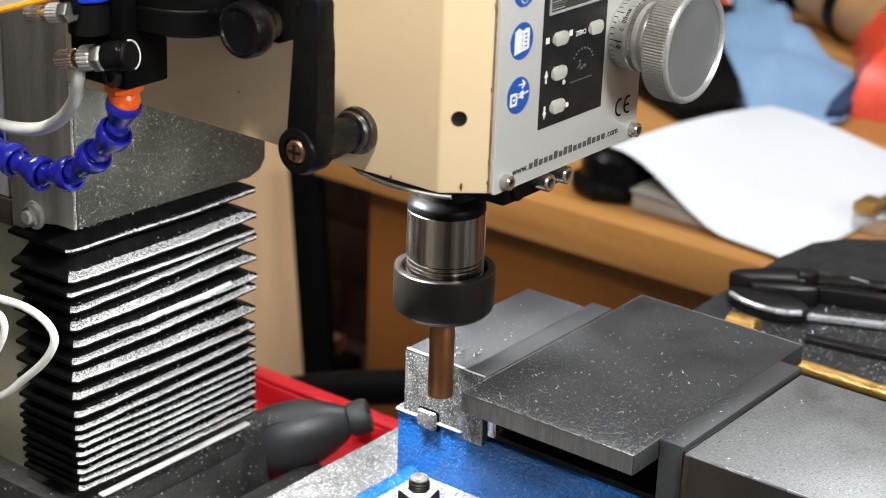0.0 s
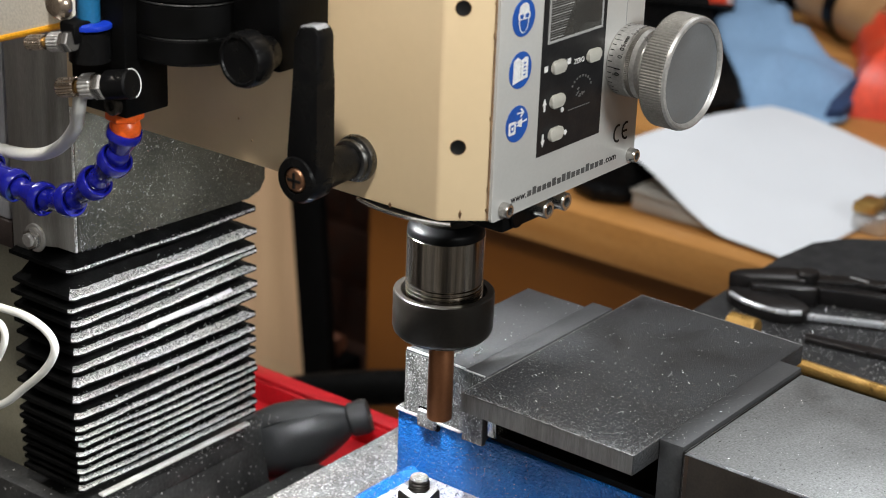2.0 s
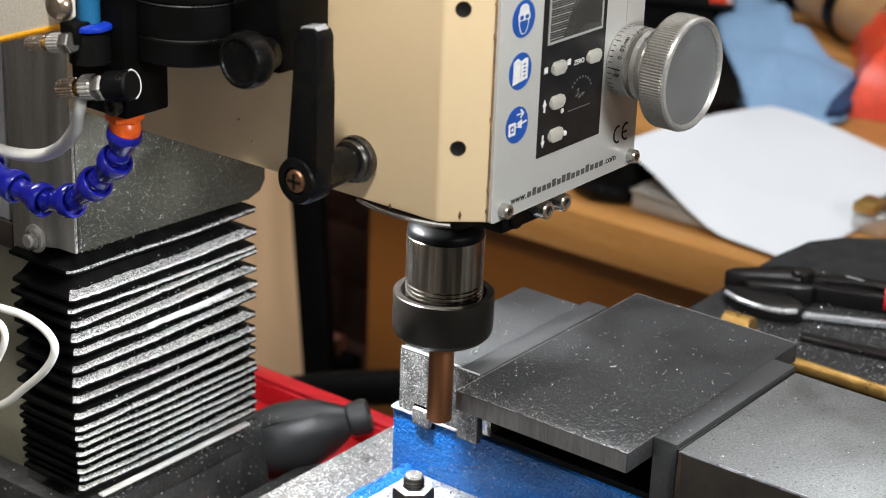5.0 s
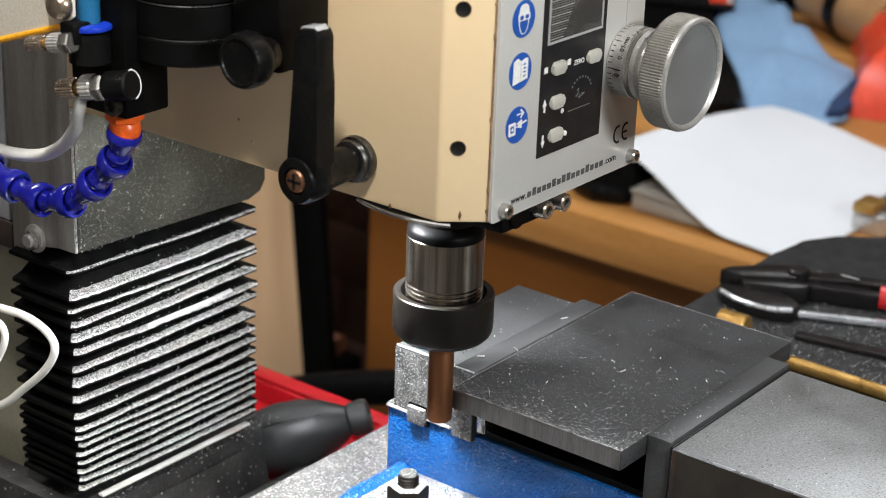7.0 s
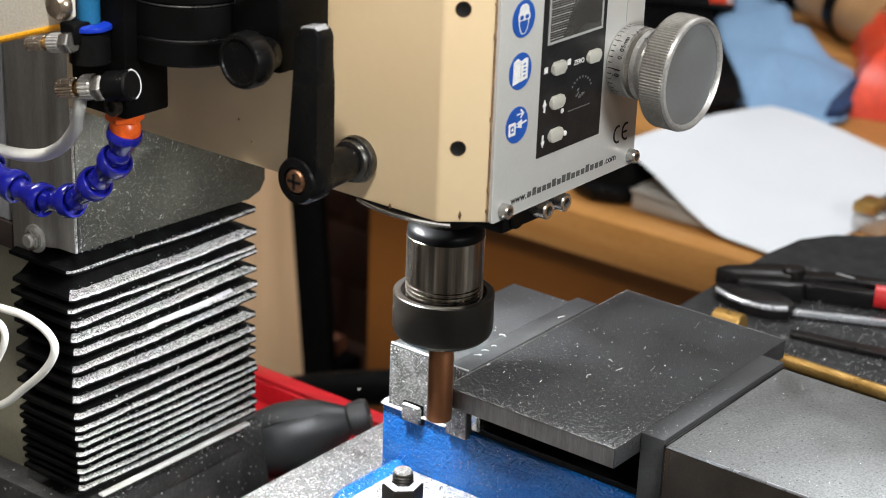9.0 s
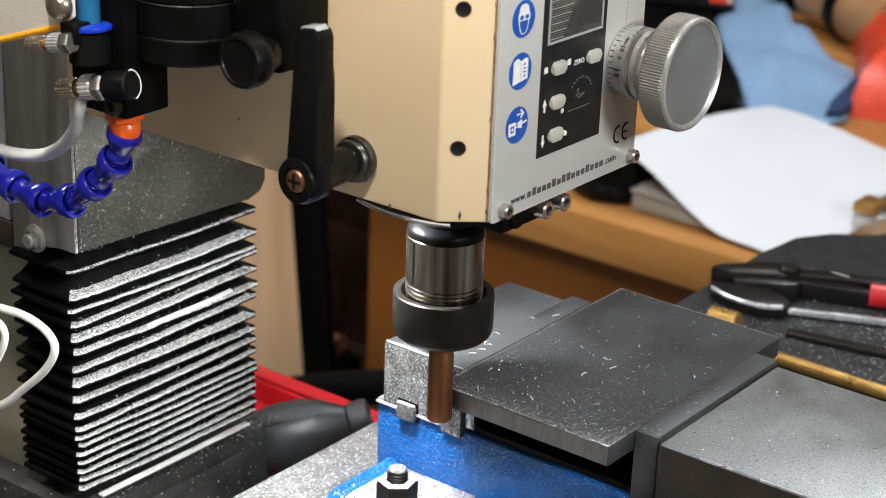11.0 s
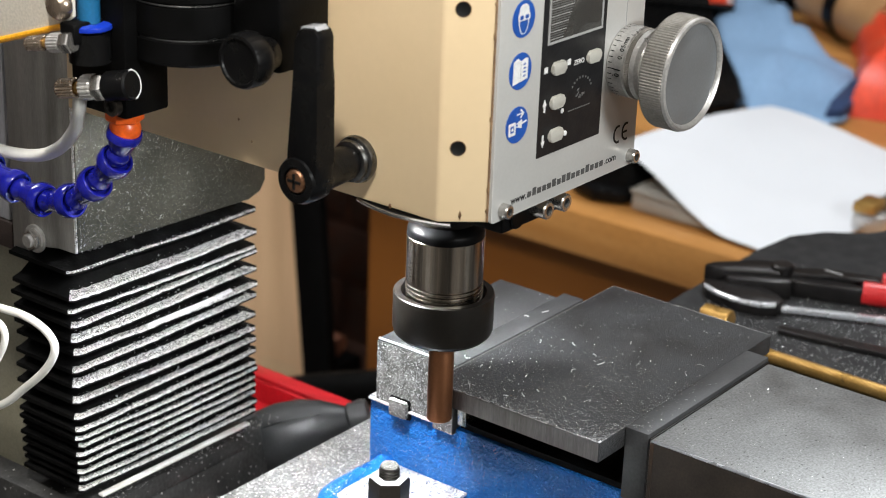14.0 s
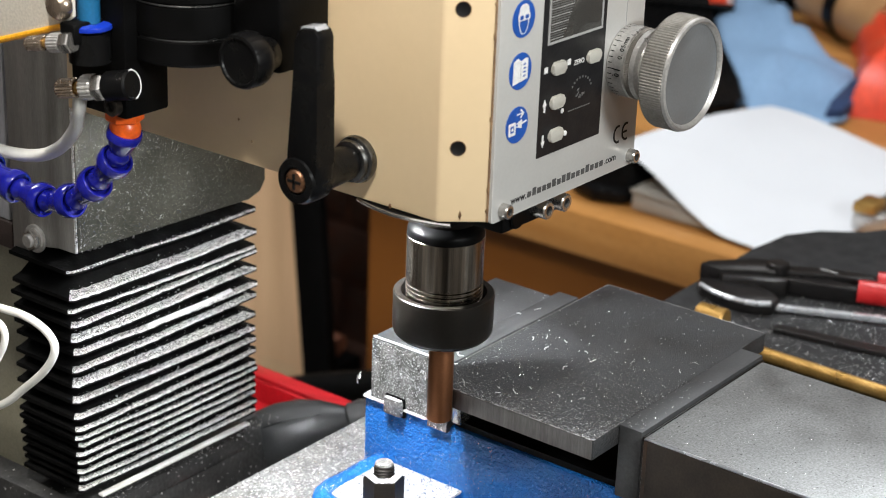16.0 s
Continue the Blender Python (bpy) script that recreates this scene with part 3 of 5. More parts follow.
PLEATS = []
rng = random.Random(4)
for k, (tip, above, band) in enumerate(TIPS):
    band *= 0.92 if k > 1 else 1.0
    bm = bmesh.new()
    n = 72
    up, dn = min(above, 8) * 0.001, 0.0026
    dx = rng.uniform(-0.0012, 0.0008)
    lean = rng.uniform(-0.0012, 0.0012)
    rows = []
    for inset, h, kind in ((0.015, up + 0.001, 0), (min(0.0105, 0.00066 * band + 0.0003), band * 0.00024 + 0.0004, 2), (0.0002, 0.0010, 1), (0.0, 0.0, 1), (0.0002, -0.0010, 0), (0.015, -dn, 0)):
        x0, x1, y0 = -0.0622 + inset + dx + 0.0022 * (k / 17 - 0.6), 0.0580 - inset + dx, 0.1585 + inset
        ring = [(x0, 0.199)] + [(x0, 0.199 + (y0 + 0.002 - 0.199) * i / 6) for i in range(1, 7)]
        ring += [(x0 + 0.002 + (x1 - x0 - 0.004) * i / n, y0) for i in range(n + 1)]
        ring += [(x1, y0 + 0.002 + (0.199 - y0 - 0.002) * i / 6) for i in range(7)]
        vs = []
        for i, (x, y) in enumerate(ring):
            w = noise.noise(Vector((x * 45, y * 40, k * 3.7)))
            v = noise.noise(Vector((x * 420, y * 200, k * 1.7)))
            front = 7 <= i <= 7 + n
            sag = -0.0006 * math.sin((x + 0.0575) / 0.115 * math.pi) + lean * x / 0.06
            ragged = (0.00004 * band * v if kind == 2 and front else 0.0)
            vs.append(bm.verts.new((x, y + 0.0004 * w + ragged * 1.6, h + sag + 0.0003 * w + ragged * 0.5 + (0.0004 * v if kind == 1 else 0.0))))
        rows.append(vs)
    for r, (u, v) in enumerate(zip(rows, rows[1:])):
        for i in range(len(u) - 1):
            f = bm.faces.new((u[i], u[i + 1], v[i + 1], v[i]))
            front = 6 <= i <= 6 + n
            f.material_index = (2 if r == 2 else 1) if (front and r in (1, 2)) else 0
            if k == 0 and f.material_index == 2:
                f.material_index = 1
    p = finish("pleat", bm, [RUBBER, DUSTED, TIP_CHIPS], bellows, sharp=60)
    p.location.z = tip * 0.001
    PLEATS.append((p, tip * 0.001))
    # loose bright flakes caught along the fold
    bm = bmesh.new()
    for _ in range(300):
        t = rng.random()
        q = rng.random() ** 1.8
        c = Vector((-0.059 + 0.114 * t + dx, 0.1580 + q * 0.0010 * band, 0.0008 + q * 0.00034 * band + lean * (-0.9 + 1.8 * t)))
        c.z += 0.0003 * noise.noise(Vector((c.x * 45, c.y * 40, k * 3.7)))
        s_ = rng.uniform(0.0002, 0.0007) * (1.5 if rng.random() < 0.06 else 1.0)
        vs = [bm.verts.new(c + Vector((rng.uniform(-1, 1), rng.uniform(-1, 1), rng.uniform(-0.4, 1))) * s_) for _ in range(3)]
        bm.faces.new(vs)
    part("swarf_crust", bm, CHIP, p, "bright flakes on the fold")
# white tube puts the pleat's bright reflection into shape and colour
part("pleat_glint", tube([(-0.019, 0.1580, 0.0016), (0.0, 0.1576, 0.0019), (0.02, 0.1578, 0.0017), (0.037, 0.1582, 0.0022)], 0.0012, 8), WHITE_SWARF_GLINT, PLEATS[5][0], "white strip standing in for a reflection on the pleat")
def chip_clump(name, c, size, n, parent, seed):
    """A small bundle of curled chips caught on an edge."""
    r = random.Random(seed)
    bm = bmesh.new()
    for _ in range(n):
        p = Vector(c) + Vector((r.gauss(0, 1), r.gauss(0, 0.3), abs(r.gauss(0, 0.6)))) * size
        d = Vector((r.uniform(-1, 1), r.uniform(-0.6, 0.2), r.uniform(-0.2, 1))).normalized() * size * r.uniform(0.5, 1.2)
        e = d.orthogonal().normalized() * size * 0.28
        vs = [bm.verts.new(p + g) for g in (-d - e * 0.5, -e * 0.2 + Vector((0, 0, size * 0.4)), d, e)]
        bm.faces.new(vs)
    return part(name, bm, CHIP, parent, "small clump of bright curled chips")


chip_clump("chip_clump", (0.004, 0.1582, 0.0016), 0.0011, 26, PLEATS[1][0], 5)
chip_clump("chip_clump", (0.030, 0.1582, 0.0012), 0.0008, 14, PLEATS[6][0], 6)
chip_clump("chip_clump", (-0.020, 0.1582, 0.0012), 0.0007, 12, PLEATS[3][0], 7)
part("inner_sleeve", box(-0.040, 0.040, 0.177, 0.199, -0.0735, 0.040), RUBBER, bellows)

# ---------------------------------------------------------------- the milling head
head = thing("milling_head", "cream milling machine head with control panel and spindle", "milling machine")
casting = part("casting", prism([(-0.0645, 0.155), (-0.0645, -0.044), (-0.0520, -0.0578), (0.0450, -0.0578), (0.0560, -0.044), (0.0560, 0.155)], "z", 0.119, 0.36, 0.0012), CREAM, head)
part("back_block", box(-0.050, 0.050, 0.156, 0.20, 0.125, 0.36), CREAM, head)
part("bare_edge", tube([(-0.0521, -0.0577, 0.1195 + 0.012 * k + 0.0) for k in range(20)], 0.00045, 6, 2), CHIPPED, casting, "worn brown paint edge")
for k, (x, y, z, s) in enumerate([(-0.0590, -0.0504, 0.1222, 0.0015), (-0.0645, -0.022, 0.1198, 0.0009), (-0.0522, -0.0576, 0.1315, 0.0016), (-0.0523, -0.0575, 0.1585, 0.0010),
                                  (-0.0523, -0.0575, 0.1890, 0.0015), (-0.0523, -0.0575, 0.2010, 0.0008), (-0.0523, -0.0575, 0.1235, 0.0010), (-0.0645, 0.055, 0.1365, 0.0006), (-0.0645, 0.048, 0.1290, 0.0006)]):
    bm = bmesh.new()
    bmesh.ops.create_icosphere(bm, subdivisions=2, radius=1)
    for v in bm.verts:
        w = 1 + 0.9 * noise.noise(v.co * 2.3 + Vector((k * 3.1, 0, 0)))
        v.co = Vector((x, y, z)) + Vector((v.co.x * 0.0005 * w, v.co.y * 0.0005 * w, v.co.z * s * w))
    part("chip_in_paint", bm, CHIPPED, casting)
SLANT = Vector((-0.745, -0.667, 0)).normalized()
for z in (0.1507, 0.2020):
    c = Vector((-0.0600, -0.0490, z - 0.0030))
    # no hole is cut, a black disc paints its darkness
    part("dark_hole_disc", lathe([(0.0028, 0.0002), (0.0026, 0.00025), (0.0023, 0.0001), (0, 0.0001)], along(c, c + SLANT), 24), BLACK_PRINT, casting)
    part("hole_rim", lathe([(0.0030, 0.0001), (0.0028, 0.0003), (0.0026, 0.0002)], along(c, c + SLANT), 24), CHIPPED, casting)
# housing under the casting
ARC = [(-0.0135 + 0.0527 * math.cos(radians(a)), -0.0245 + 0.0527 * math.sin(radians(a))) for a in range(158, 207, 4)]
part("spindle_housing", prism(ARC + [(-0.045, -0.050), (0.040, -0.050), (0.040, 0.030), (-0.050, 0.030)], "z", 0.1173, 0.1188, 0.0004), BLACK_METAL, head, "dark housing ring under the head")
part("housing_rim", tube([(x, y, 0.1177) for x, y in ARC], 0.0009, 8, 2), CHROME, head)
part("spindle_nose", lathe([(0, 0.112), (0.024, 0.112), (0.022, 0.1045), (0.0130, 0.1020), (0.0122, 0.1000), (0.0122, 0.0885), (0, 0.0885)], None, 48), BLACK_OXIDE, head)
clampb = part("clamp_block", box(-0.034, 0.004, -0.052, -0.030, 0.1075, 0.1185, 0.0012), BLACK_METAL, head)
for x in (-0.0135, -0.0015):
    socket_screw(clampb, Matrix.Translation((x, -0.052, 0.1135)) @ OUT_Y, 0.0036, 0.007, material=CHROME)
part("clamp_washer", lathe(turned(0.0045, 0, 0.0016), Matrix.Translation((-0.0255, -0.052, 0.1125)) @ OUT_Y, 24), BLACK_METAL, clampb)

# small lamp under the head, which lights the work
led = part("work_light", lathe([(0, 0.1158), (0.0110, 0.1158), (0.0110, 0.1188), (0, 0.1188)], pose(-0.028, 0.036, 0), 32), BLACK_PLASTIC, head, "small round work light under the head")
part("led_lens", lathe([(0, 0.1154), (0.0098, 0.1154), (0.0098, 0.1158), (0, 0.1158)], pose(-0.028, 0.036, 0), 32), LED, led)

# control panel
panel = part("control_panel", prism(rounded(-0.0520, 0.0445, 0.1187, 0.36, 0.0015), "y", -0.0580, -0.0594, 0.0003), PANEL, head, "pale grey control panel with black keypad")
part("panel_seam", box(0.0312, 0.0316, -0.05955, -0.0594, 0.178, 0.30), GREY_PRINT, panel)
over = part("keypad", prism(rounded(-0.0253, 0.0168, 0.1375, 0.235, 0.0004), "y", -0.0594, -0.0597), PANEL_BLACK, panel, "black keypad overlay")
bm = box(-0.0222, 0.0139, -0.0601, -0.0597, 0.1805, 0.1814)
box(-0.0222, -0.0213, -0.0601, -0.0597, 0.1814, 0.2005, bm=bm), box(0.0130, 0.0139, -0.0601, -0.0597, 0.1814, 0.2005, bm=bm), box(-0.0222, 0.0139, -0.0601, -0.0597, 0.2005, 0.2014, bm=bm)
part("display_frame", bm, GREY_PRINT, over)
lcd = part("display", box(-0.0213, 0.0130, -0.0599, -0.0597, 0.1814, 0.2005), LCD, over, "dark blank digital display")
# pale lines paint a hatched reflection on the display, cut off aslant
for k in range(19):
    part("display_glint_line", box(-0.0208, -0.0125 + 0.0005 * k, -0.06005, -0.0599, 0.1822 + 0.00095 * k, 0.18245 + 0.00095 * k), DIM_PRINT if k % 3 else GREY_PRINT, lcd)
for x, z in ((-0.0148, 0.1708), (0.0086, 0.1706), (-0.0146, 0.1576), (-0.0144, 0.1447)):
    part("button", prism(rounded(x - 0.0042, x + 0.0042, z - 0.0024, z + 0.0024, 0.0015), "y", -0.0597, -0.0613, 0.0005), BUTTON, over)
lettering("zero_mark", "ZERO", 0.0027, -0.0040, -0.0598, 0.1693, WHITE_PRINT, over)
for x0, x1, z in ((-0.0085, -0.0062, 0.1702), (-0.0234, -0.0212, 0.1700)):
    part("key_mark", box(x0, x1, -0.05985, -0.0597, z, z + 0.0022), WHITE_PRINT, over)
for z, s in ((0.1568, 1), (0.1440, -1)):
    bm = prism([(-0.0225, z - 0.002), (-0.0215, z - 0.002), (-0.0215, z + 0.002), (-0.0225, z + 0.002)], "y", -0.0597, -0.05985)
    prism([(-0.0232, z + s * 0.0005), (-0.0208, z + s * 0.0005), (-0.0220, z + s * 0.0030)], "y", -0.0597, -0.05988, bm=bm)
    part("arrow_mark", bm, WHITE_PRINT, over)
for x, z in ((-0.0103, 0.1530), (-0.0073, 0.1435)):
    part("indicator", lathe(turned(0.0010, 0, 0.0004, 0.0001), Matrix.Translation((x, -0.0597, z)) @ OUT_Y, 16), WHITE_PRINT, over)
bm = bmesh.new()
for k in range(9):
    a = radians(20 + 16 * k)
    cx, cz = 0.0020 + 0.0070 * math.cos(a), 0.1575 + 0.0062 * math.sin(a)
    box(cx - 0.0004, cx + 0.0004, -0.05985, -0.0597, cz - 0.0004, cz + 0.0004, bm=bm)
for k in range(12):
    a, r = rng.uniform(0, 6.28), rng.uniform(0.0006, 0.0028)
    box(0.0015 + r * math.cos(a) - 0.0004, 0.0015 + r * math.cos(a) + 0.0003, -0.05985, -0.0597, 0.1575 + r * math.sin(a) - 0.0003, 0.1575 + r * math.sin(a) + 0.0004, bm=bm)
for k in range(10):
    box(-0.006 + 0.0015 * k, -0.0050 + 0.0015 * k, -0.05985, -0.0597, 0.1515, 0.1519, bm=bm)
part("knob_mark", bm, DIM_PRINT, over)


def sign(x, z, marks):
    s = part("safety_sign", lathe(turned(0.0069, 0, 0.00025, 0.00005), Matrix.Translation((x, -0.0594, z)) @ OUT_Y, 40), BLUE_SIGN, panel, "round blue safety sticker")
    for outline, mat, y in marks:
        part("sign_mark", prism([(x + 0.9 * a, z + 0.9 * b) for a, b in outline], "y", -0.05965, -0.05972 - y), mat, s)


HEAD_SHAPE = [(-0.0034, 0.0030), (-0.0030, 0.0048), (-0.0014, 0.0060), (0.0014, 0.0060), (0.0030, 0.0048), (0.0034, 0.0030), (0.0034, -0.0020), (0.0026, -0.0046), (0.0010, -0.0062), (-0.0010, -0.0062), (-0.0026, -0.0046), (-0.0034, -0.0020)]
sign(-0.0380, 0.1935, [(HEAD_SHAPE, WHITE_PRINT, 0), ([(a * 0.80, (b + 0.001) * 0.86 - 0.0013) for a, b in HEAD_SHAPE if b < 0.004], BLUE_SIGN, 0.00006),
                       (rounded(-0.0040, 0.0040, -0.0006, 0.0022, 0.0008), WHITE_PRINT, 0.00012), (rounded(-0.0030, -0.0006, -0.0001, 0.0016, 0.0006), BLUE_SIGN, 0.00018), (rounded(0.0006, 0.0030, -0.0001, 0.0016, 0.0006), BLUE_SIGN, 0.00018)])
sign(-0.0385, 0.1742, [([(-0.0050, -0.0052), (-0.0004, -0.0044), (0.0004, -0.0044), (0.0050, -0.0038), (0.0050, 0.0046), (0.0030, 0.0050), (0.0004, 0.0040), (-0.0022, 0.0056), (-0.0050, 0.0044)], WHITE_PRINT, 0),
                       ([(-0.0001, -0.0040), (0.0002, -0.0040), (0.0002, 0.0038), (-0.0001, 0.0038)], GREY_PRINT, 0.00006)]
     + [([(0.0018, b), (0.0034, b + 0.0001), (0.0034, b + 0.0007), (0.0018, b + 0.0006)], BLUE_SIGN, 0.00006) for b in (-0.0026, -0.0010, 0.0006, 0.0022)])
sign(-0.0389, 0.1540, [(rounded(-0.0058, -0.0010, -0.0040, 0.0014, 0.0004), WHITE_PRINT, 0), (rounded(-0.0046, -0.0022, -0.0028, 0.0002, 0.0004), BLUE_SIGN, 0.00006), (disc(-0.0034, -0.0013, 0.0007, 12), WHITE_PRINT, 0.00012),
                       ([(0.0006, -0.0012), (0.0032, -0.0020), (0.0032, 0.0018), (0.0006, 0.0010)], WHITE_PRINT, 0), ([(0.0032, -0.0003), (0.0066, 0.0002), (0.0066, 0.0009), (0.0032, 0.0004)], WHITE_PRINT, 0),
                       ([(-0.0006, 0.0007), (0.0006, 0.0006), (0.0006, 0.0002), (-0.0006, 0.0003)], WHITE_PRINT, 0), ([(-0.0006, -0.0006), (0.0006, -0.0007), (0.0006, -0.0011), (-0.0006, -0.0010)], WHITE_PRINT, 0),
                       ([(-0.0004, 0.0040), (0.0030, 0.0040), (0.0018, 0.0028), (0.0024, 0.0023), (0.0046, 0.0043), (0.0024, 0.0063), (0.0018, 0.0058), (0.0030, 0.0046), (-0.0004, 0.0046)], WHITE_PRINT, 0)])
# printed line: the maker's name as plain bars between its two plain ends
lettering("printed_start", "www.", 0.0042, -0.0402, -0.0595, 0.1233, BLACK_PRINT, panel)
lettering("printed_end", ".com", 0.0042, 0.0226, -0.0595, 0.1233, BLACK_PRINT, panel)
bm = bmesh.new()
x = -0.0296
for k in range(16):
    tall = k in (1, 5, 7, 8, 12)
    box(x, x + 0.0023, -0.0596, -0.0594, 0.1233, 0.1233 + (0.0030 if tall else 0.0022), bm=bm)
    x += 0.00325
part("printed_bar", bm, surf("faded_black_print", (0.075, 0.075, 0.074), (0.06, 0.06, 0.06), 0.5, bump=0, spec=0.2), panel, "line of black print shown as bars")
# conformity mark: two open rings
for cx, bar in ((0.0312, False), (0.0372, True)):
    bm = bmesh.new()
    for k in range(14):
        a = radians(70 + 220 * k / 13)
        b = radians(70 + 220 * (k + 1) / 13)
        if k < 13:
            prism([(cx + 0.0032 * math.cos(a), 0.1338 + 0.0038 * math.sin(a)), (cx + 0.0032 * math.cos(b), 0.1338 + 0.0038 * math.sin(b)),
                   (cx + 0.0024 * math.cos(b), 0.1338 + 0.0029 * math.sin(b)), (cx + 0.0024 * math.cos(a), 0.1338 + 0.0029 * math.sin(a))], "y", -0.0594, -0.0596, bm=bm)
    if bar:
        box(cx - 0.0028, cx + 0.0006, -0.0596, -0.0594, 0.1334, 0.1342, bm=bm)
    part("conformity_mark", bm, BLACK_PRINT, panel)
for x in (-0.0452, 0.0412):
    socket_screw(panel, Matrix.Translation((x, -0.0594, 0.1226)) @ OUT_Y, 0.0028, 0.0036)

# feed knob
KN = Matrix.Translation((0.0330, -0.0594, 0.1640)) @ OUT_Y
knob = part("feed_knob", lathe([(0, 0.0190), (0.0205, 0.0190), (0.0218, 0.0196), (0.0224, 0.0205), (0.0224, 0.0290), (0.0220, 0.0300), (0.0212, 0.0306), (0.0202, 0.0300), (0.0196, 0.0292), (0, 0.0292)], KN, 360,
                                 wave=lambda i: 0.987 if i % 3 == 0 else 1.0), KNURL, head, "large knurled aluminium feed knob", sharp=16)
part("knob_face", lathe([(0, 0.0293), (0.0194, 0.0293), (0.0194, 0.0295), (0, 0.0295)], KN, 64), surf("dull_grey_face", (0.215, 0.228, 0.24), (0.18, 0.192, 0.203), 0.5, 0.4, vary=0.04, scale=50, bump=0.02), knob)
part("knob_rim", lathe([(0.0195, 0.0296), (0.0199, 0.0306), (0.0208, 0.0312), (0.0217, 0.0308), (0.0222, 0.0298)], KN, 64), ALU, knob)
part("neck", lathe([(0.0116, 0.009), (0.0119, 0.010), (0.0116, 0.0195)], KN, 48), ALU, knob)
dial = part("dial", lathe([(0.0137, 0.0), (0.0142, 0.0006), (0.0142, 0.0072), (0.0134, 0.0078), (0.0134, 0.0098), (0.0140, 0.0102), (0.0140, 0.0124), (0.0130, 0.0130), (0, 0.0130)], KN, 90), ALU, knob, "aluminium graduated dial")
part("dial_ring", lathe([(0.0134, 0.0078), (0.0141, 0.0080), (0.0141, 0.0098), (0.0134, 0.0100)], KN, 240, wave=lambda i: 1.0 if i % 2 else 0.975), KNURL, dial)
bm = bmesh.new()
for k in range(40):
    a = 2 * math.pi * k / 40
    l = 0.0035 if k % 5 == 0 else 0.0018
    c, s = math.cos(a), math.sin(a)
    vs = [bm.verts.new(KN @ Vector((0.01425 * c - d * s * 0.00018, 0.01425 * s + d * c * 0.00018, h))) for d, h in ((-1, 0.0008), (1, 0.0008), (1, 0.0008 + l), (-1, 0.0008 + l))]
    bm.faces.new(vs)
part("graduation", bm, BLACK_PRINT, dial)


def dial_figures(words, start, h, size):
    """Letters set one by one round the dial, reading upwards; start in degrees above the level."""
    for k, ch in enumerate(words):
        ob = lettering("dial_figure", ch, size, 0, 0, 0, BLACK_PRINT, dial)
        a = radians(start + k * size * 0.58 / 0.0142 * 57.3)
        n, t = Vector((-math.cos(a), 0, math.sin(a))), Vector((math.sin(a), 0, math.cos(a)))
        c = Vector((0.0330, -0.0594 - h, 0.1640)) + n * 0.0144
        ob.matrix_basis = Matrix(((t.x, 0, n.x, c.x), (t.y, 1, n.y, c.y), (t.z, 0, n.z, c.z), (0, 0, 0, 1)))


dial_figures("0.05mm", 16, 0.0066, 0.0026)
dial_figures("0", -12, 0.0062, 0.0030)
part("index_line", box(0.0185, 0.0189, -0.0660, -0.0632, 0.1637, 0.1641), BLACK_PRINT, dial)

# clamping lever on the side
LV = Matrix.Translation((-0.0645, -0.0065, 0.1350)) @ OUT_X
part("lever_boss", lathe([(0.0088, 0), (0.0092, 0.0015), (0.0088, 0.003), (0.0078, 0.0035), (0.0082, 0.0048), (0.0078, 0.0060), (0.0066, 0.0066), (0, 0.0066)], LV, 40), DARK_STEEL, head, "worn steel boss of the lever")
lev = part("clamp_lever", lathe([(0.0062, 0.0062), (0.0066, 0.008), (0.0070, 0.016), (0.0074, 0.022), (0.0090, 0.025), (0.0092, 0.033), (0.0082, 0.0355), (0.0052, 0.0358), (0.0050, 0.0345), (0, 0.0345)], LV, 36), BLACK_PLASTIC, head, "black plastic ratchet clamp lever")
bm = prism([(-0.0160, 0.1350), (-0.0158, 0.142), (-0.0156, 0.172), (-0.0158, 0.1895), (-0.0135, 0.1925), (-0.0058, 0.1912), (-0.0050, 0.187), (-0.0040, 0.170), (-0.0018, 0.144), (-0.0008, 0.135), (-0.002, 0.129), (-0.012, 0.129)], "x", -0.0990, -0.0895, 0.0018)
part("lever_arm", bm, BLACK_PLASTIC, lev)
part("lever_cap", prism([(-0.0150, 0.1905), (-0.0128, 0.1928), (-0.0064, 0.1917), (-0.0058, 0.1900)], "x", -0.0975, -0.0910, 0.0004), surf("grey_lever_cap", (0.30, 0.31, 0.33), (0.24, 0.25, 0.27), 0.25, scale=100, bump=0.03), lev)
part("lever_screw", lathe([(0, 0.0345), (0.0046, 0.0345), (0.0046, 0.0352), (0.0038, 0.0360), (0, 0.0361)], LV, 28), surf("bronze_screw", (0.42, 0.22, 0.13), (0.3, 0.15, 0.08), 0.3, 0.9, scale=200), lev)
# raised black bars paint the darkness of the screw's slot
bm = box(-0.1010, -0.1004, -0.0095, -0.0035, 0.1345, 0.1355)
box(-0.1010, -0.1004, -0.0070, -0.0060, 0.1320, 0.1380, bm=bm)
part("slot_bars", bm, BLACK_PRINT, lev)

# drawbar cylinder with its knob
cyl = part("air_cylinder", lathe([(0, 0.1640), (0.0212, 0.1640), (0.0225, 0.1652), (0.0225, 0.1733), (0.0218, 0.1738), (0.0218, 0.1744), (0.0225, 0.1750), (0.0222, 0.1860), (0.0213, 0.1865), (0.0213, 0.1873), (0.0218, 0.1879), (0.0218, 0.26), (0, 0.26)],
                                 pose(-0.0899, 0.0555, 0.0045), 56), BLACK_METAL, head, "black anodised cylinder clamped to the head")
part("cylinder_bracket", box(-0.092, -0.0646, 0.0085, 0.032, 0.1695, 0.26, 0.002), BLACK_METAL, cyl)
for z in (0.1741, 0.1869):
    part("groove_ring", lathe([(0.02195, z - 0.0003), (0.0223, z), (0.02195, z + 0.0003)], pose(-0.0899, 0.0555, 0.0045), 56), DARK_STEEL, cyl)
